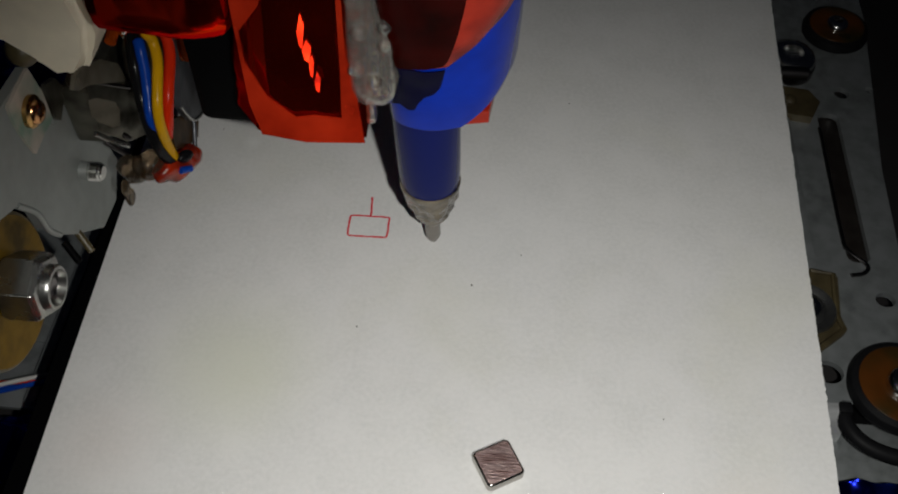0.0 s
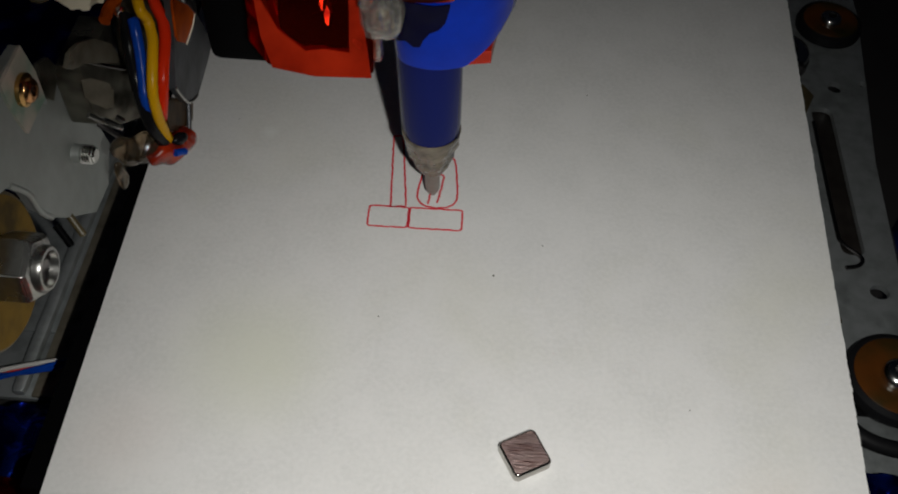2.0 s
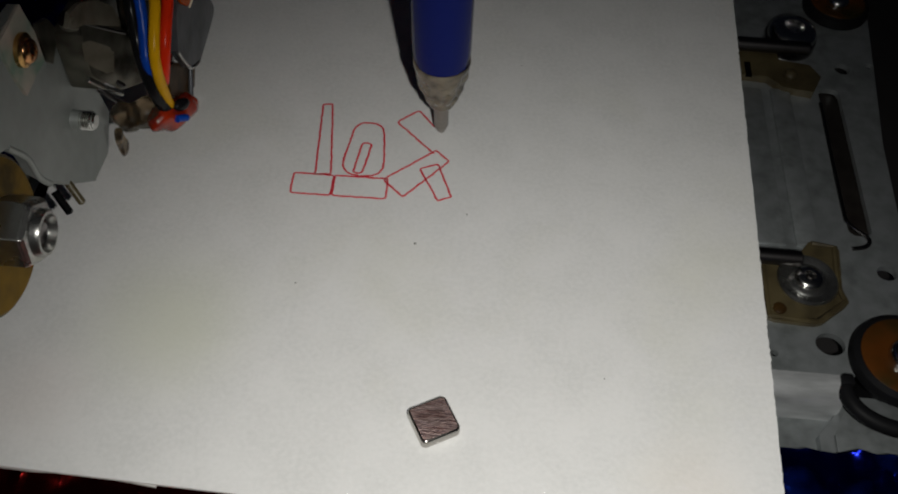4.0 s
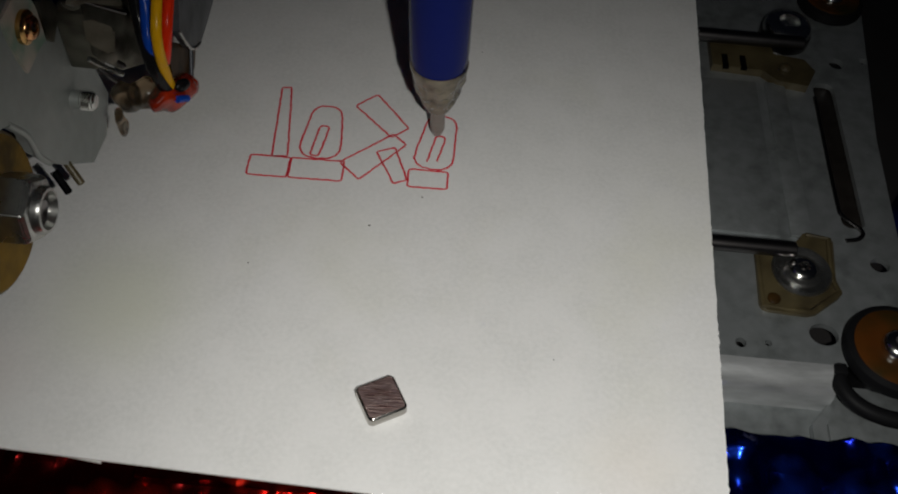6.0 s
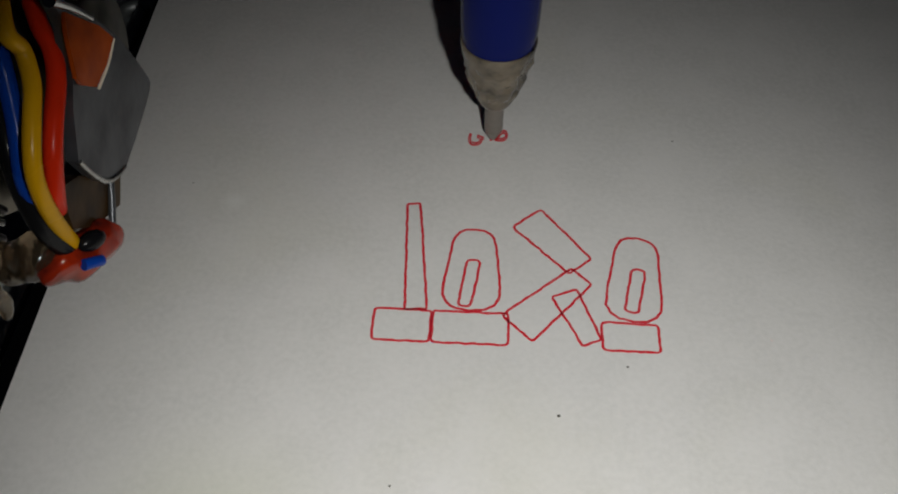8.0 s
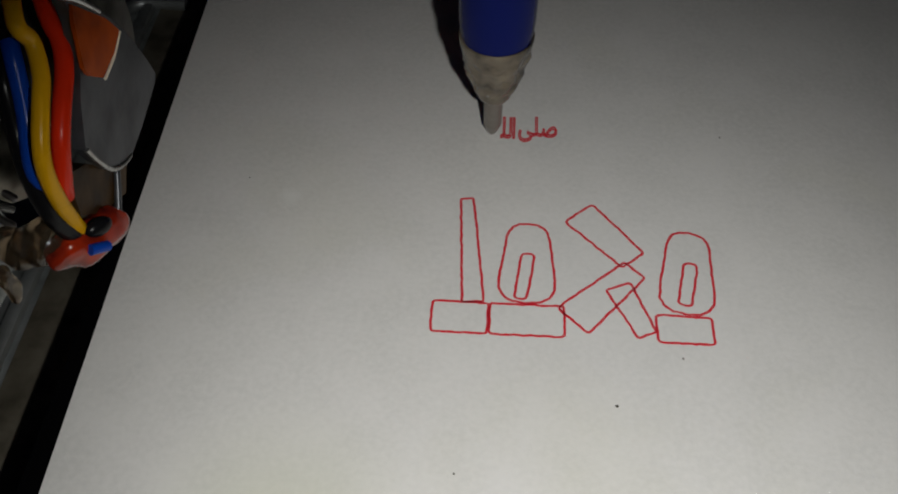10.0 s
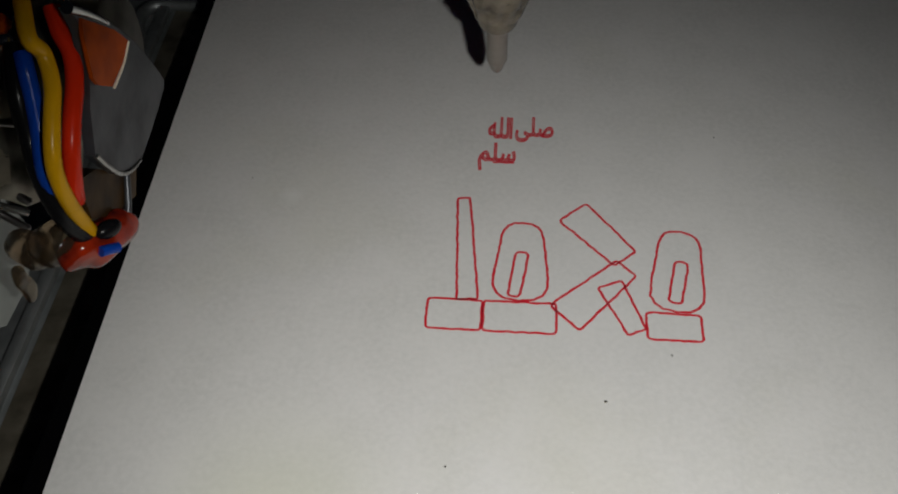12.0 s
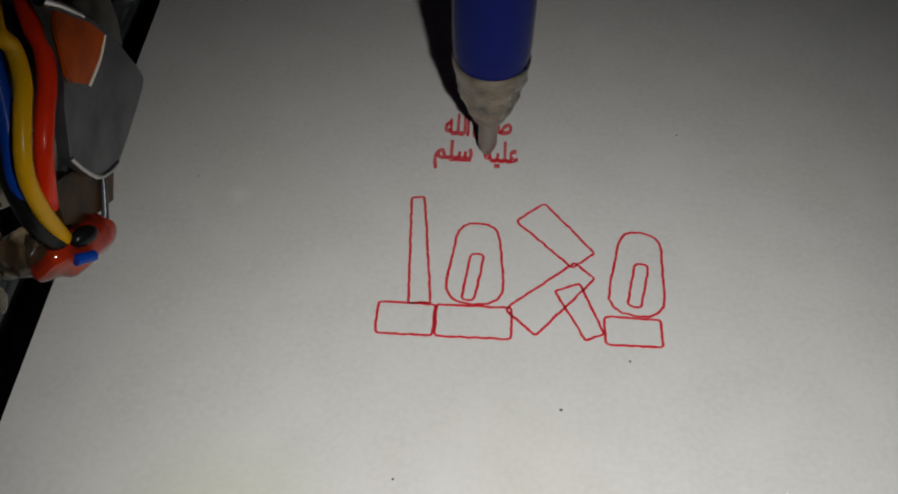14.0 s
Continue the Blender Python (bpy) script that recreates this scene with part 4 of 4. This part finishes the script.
def trace(corners, t, name="ink_line", width=0.33):
    """One pen line through the corners, drawn at t seconds; the shake of the machine is in its outline."""
    path = []
    for p, q in zip(corners, corners[1:]):
        p, q = Vector((p[0], p[1], 0)), Vector((q[0], q[1], 0))
        n = max(1, int((q - p).length / 0.4))
        path += [p.lerp(q, i / n) for i in range(n)]
    path.append(Vector((corners[-1][0], corners[-1][1], 0)))
    bm = bmesh.new()
    rows = []
    for i, c in enumerate(path):
        d = path[min(i + 1, len(path) - 1)] - path[max(i - 1, 0)]
        side = Vector((-d.y, d.x, 0)).normalized()
        c = c + 0.11 * noise.noise_vector(Vector((c.x * 1.3, c.y * 1.3, 2)))
        c.z = 0
        w = width * (0.5 + 0.14 * noise.noise(Vector((c.x * 2, c.y * 2, 7))))
        rows.append([bm.verts.new(c + side * k * w + Vector((0, 0, z))) for k, z in ((-1, -0.02), (-0.8, 0.022), (0.8, 0.022), (1, -0.02))])
    for a, b in zip(rows, rows[1:]):
        for i in range(4):
            bm.faces.new((a[i], a[(i + 1) % 4], b[(i + 1) % 4], b[i]))
    bm.faces.new(rows[0][::-1])
    bm.faces.new(rows[-1])
    STROKES.append((part(name, bm, INK, sheet), t))


def hollow_bar(p, q, w0, w1, t0, t1, soft=0.12):
    """A plain hollow bar from p to q with softened corners, drawn bit by bit between two times."""
    p, q = Vector(p), Vector(q)
    s = Vector((-(q - p).y, (q - p).x)).normalized()
    c = [p + s * w0 / 2, q + s * w1 / 2, q - s * w1 / 2, p - s * w0 / 2]
    loop = []
    for i in range(4):
        a, b, d = c[i - 1], c[i], c[(i + 1) % 4]
        r = soft * min((a - b).length, (d - b).length, 7)
        u, v = b + (a - b).normalized() * r, b + (d - b).normalized() * r
        loop += [u * (1 - k) ** 2 + b * 2 * k * (1 - k) + v * k * k for k in (0, 0.25, 0.5, 0.75, 1)]
    loop = [*loop[2:], *loop[:3]]
    whole = sum((b - a).length for a, b in zip(loop, loop[1:]))
    gone, bit, began = 0.0, [loop[0]], 0.0
    for a, b in zip(loop, loop[1:]):
        m = max(1, round((b - a).length / 3.5))
        for k in range(m):
            bit.append(a.lerp(b, (k + 1) / m))
            gone += (b - a).length / m
            if gone - began > 3.2 or gone > whole - 0.01:
                trace(bit, t0 + (t1 - t0) * began / whole)
                bit, began = [bit[-1]], gone


hollow_bar((-13.3, 1.7), (-7.2, 1.8), 4.0, 4.0, 0, 0)
hollow_bar((-8.9, 3.9), (-10.5, 18.8), 2.4, 1.5, 0, 0.55)
hollow_bar((1.1, 2.0), (-7.0, 1.8), 4.0, 4.0, 0.05, 0.5)
hollow_bar((-3.1, 4.1), (-3.1, 15.4), 7.0, 4.4, 0.75, 1.4, 0.48)
hollow_bar((-3.8, 4.6), (-3.0, 11.0), 1.4, 1.5, 1.7, 2.25, 0.45)
hollow_bar((9.9, 1.0), (7.0, 7.2), 2.2, 3.0, 2.6, 2.8)
hollow_bar((2.0, 2.2), (8.9, 9.6), 4.6, 3.0, 2.8, 3.4)
hollow_bar((8.8, 11.0), (2.7, 17.6), 3.4, 4.4, 3.5, 4.4)
hollow_bar((11.0, 1.9), (17.0, 2.0), 3.6, 3.4, 4.6, 5.1)
hollow_bar((14.3, 4.0), (15.3, 15.5), 6.6, 4.4, 5.0, 5.55, 0.48)
hollow_bar((14.2, 5.2), (15.3, 11.0), 1.5, 1.5, 5.85, 6.2, 0.45)


def word(glyphs, x, y, sx, sy, times):
    """Small outlined words; the glyphs are given from left to right, each with the time at which it is drawn."""
    for ch, adv, t in zip(glyphs, (0.79, 0.35, 0.86) if len(glyphs) == 3 and glyphs[0] == "\ufef0" else (0.61, 0.35, 0.73) if len(glyphs) == 3 else
                          (0.55, 0.35, 0.2, 0.2) if glyphs[-1] == "\ufe8d" else (0.55, 0.42, 0.35, 0.5), times):
        cu = bpy.data.curves.new("letter", "FONT")
        cu.body, cu.size, cu.fill_mode, cu.resolution_u = ch, 1, "NONE", 3
        cu.bevel_depth, cu.bevel_resolution = 0.034, 0
        tmp = new("letter_guide", cu)
        bpy.context.view_layer.update()
        me = bpy.data.meshes.new_from_object(tmp.evaluated_get(bpy.context.evaluated_depsgraph_get()))
        bpy.data.objects.remove(tmp)
        bm = bmesh.new()
        bm.from_mesh(me)
        bpy.data.meshes.remove(me)
        bmesh.ops.transform(bm, matrix=Matrix.Translation((x, y, 0)) @ Matrix.Diagonal((sx, sy, 0.6, 1)), verts=bm.verts)
        x += adv * sx
        STROKES.append((part("ink_letter", bm, INK, sheet), t))


word("\ufef0\ufee0\ufebb", -4.8, 30.0, 2.42, 4.6, (7.45, 8.25, 7.1))
word("\ufeea\ufee0\ufedf\ufe8d", -8.3, 29.4, 2.4, 5.0, (10.1, 9.7, 9.2, 8.8))
word("\ufee2\ufee0\ufeb3", -9.2, 25.3, 2.7, 4.2, (11.0, 11.25, 11.45))
word("\ufeea\ufef4\ufee0\ufecb", -3.2, 25.2, 2.3, 4.6, (12.95, 13.25, 13.45, 13.8))
stroke((-4.7, 25.1), (-7.4, 25.0), 10.45)
stroke((0.3, 25.35), (-2.3, 25.45), 12.5)

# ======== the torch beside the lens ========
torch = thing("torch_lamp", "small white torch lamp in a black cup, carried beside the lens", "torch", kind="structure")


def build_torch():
    """The lamp looks down its own -z axis; an unseen cup is added to bound its beam."""
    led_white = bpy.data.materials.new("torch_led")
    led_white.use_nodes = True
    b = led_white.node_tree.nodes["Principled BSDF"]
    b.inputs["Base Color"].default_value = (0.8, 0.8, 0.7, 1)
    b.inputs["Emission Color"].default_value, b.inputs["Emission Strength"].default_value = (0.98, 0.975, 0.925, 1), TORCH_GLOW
    part("cup", turned([(0, 1.2), (2.6, 1.2), (2.6, -2.8), (2.3, -2.9), (2.1, -2.8), (1.9, 0.3), (0, 0.3)], (0, 0, 0), (0, 0, 1), 40), BLACK, torch, "black cup added to narrow the beam")
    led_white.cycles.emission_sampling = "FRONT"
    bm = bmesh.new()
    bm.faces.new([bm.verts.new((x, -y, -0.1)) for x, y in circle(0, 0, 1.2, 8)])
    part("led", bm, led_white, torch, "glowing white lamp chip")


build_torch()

# ======== what moves ========
# where the carriage stands over the sheet: seconds, x and y on the sheet, lift of the pen (millimetres)
PEN_ROWS = [
    (0, 0.0, 0.0, 0), (0.25, -3.6, 0.5, 0), (0.5, -6.87, 3.3, 0), (0.75, -5.2, 9.0, 0), (1, -0.72, 12.06, 0), (1.25, 0.6, 5.0, 0), (1.36, -1.5, 4.4, 12), (1.5, -3.2, 4.3, 15.7), (1.62, -3.4, 5.2, 14.0), (1.75, -3.0, 10.5, 0),
    (2, -3.85, 6.91, 0), (2.2, -2.6, 7.0, 0), (2.28, 0, 5, 9), (2.42, 8, 0.5, 8), (2.5, 9.87, -0.57, 0), (2.8, 2.0, 0.2, 0), (3, 1.9, 3.49, 0), (3.2, 8.2, 10.2, 0), (3.5, 2.4, 15.4, 0), (3.75, 2.1, 19.6, 0),
    (4.1, 9.6, 12.4, 0), (4.35, 8.4, 7.8, 0), (4.6, 10.7, 0.6, 0), (4.85, 14.4, 0.4, 0), (5.1, 17.3, 5.0, 0), (5.3, 15.5, 15.0, 0), (5.5, 10.78, 3.16, 0), (5.58, 12, 6, 13), (5.72, 14.2, 8, 14), (5.85, 14.0, 6, 0),
    (6, 14.59, 11.25, 0), (6.2, 15.0, 5, 0), (6.28, 14, 8, 14), (6.5, 4.71, 20.0, 15.7), (6.7, 1.0, 29, 15), (6.8, 0.34, 31.08, 0), (6.9, -0.3, 31.2, 0), (7, -1.19, 29.33, 0), (7.2, -2.15, 28.64, 0), (7.5, -3.13, 28.36, 0), (8, -1.75, 30.3, 0),
    (8.3, -3.4, 33, 0), (8.6, -3.2, 29, 0), (8.7, -5, 31, 10), (8.82, -5.6, 33, 0), (9.1, -5.9, 29.2, 0), (9.4, -6.3, 33, 0), (9.7, -7.2, 29.3, 0), (10.1, -8.2, 30.3, 0), (10.18, -7.8, 29.4, 0),
    (10.27, -6, 27, 10), (10.38, -4.9, 25.1, 0), (10.5, -7.45, 24.86, 0), (10.8, -9.0, 24.0, 0), (11, -7.45, 25.15, 0), (11.25, -6.6, 27.6, 0), (11.5, -5.54, 25.24, 0), (11.66, -4.8, 25.6, 0), (11.78, -5.6, 26.4, 13), (12, -7.25, 27.5, 15.6),
    (12.2, -3.0, 27.5, 15.6), (12.34, 0.2, 26.5, 10), (12.42, 0.3, 25.4, 0), (12.5, -2.4, 25.47, 0), (12.75, -3.0, 26.4, 0), (13, -1.25, 25.4, 0), (13.25, -1.4, 26.4, 0), (13.5, 0.39, 27.0, 0), (13.58, 0.8, 26.0, 0), (13.68, -0.6, 27, 13),
    (13.78, -2.0, 27, 13), (13.9, -2.8, 27, 0), (14, -2.8, 26.56, 0)]


def motions():
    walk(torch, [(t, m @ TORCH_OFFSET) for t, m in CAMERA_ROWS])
    for ob in (bed, sheet, mag):
        o = ORIGIN[ob] * MM
        walk(ob, [(t, pose(o.x - x * MM, o.y, o.z)) for t, x, y, z in PEN_ROWS])
    o = ORIGIN[head] * MM
    walk(head, [(t, pose(o.x, o.y + y * MM, o.z)) for t, x, y, z in PEN_ROWS])
    walk(pen, [(t, pose(0, (y - 0.2 * z) * MM, z * MM)) for t, x, y, z in PEN_ROWS])
    for ob, t in STROKES:
        if t < 0.02:
            continue
        walk(ob, [(0, pose(0, 0, HIDDEN)), (max(t - 0.04, 0.01), pose(0, 0, HIDDEN)), (t, pose(0, 0, 0)), (14, pose(0, 0, 0))])


motions()
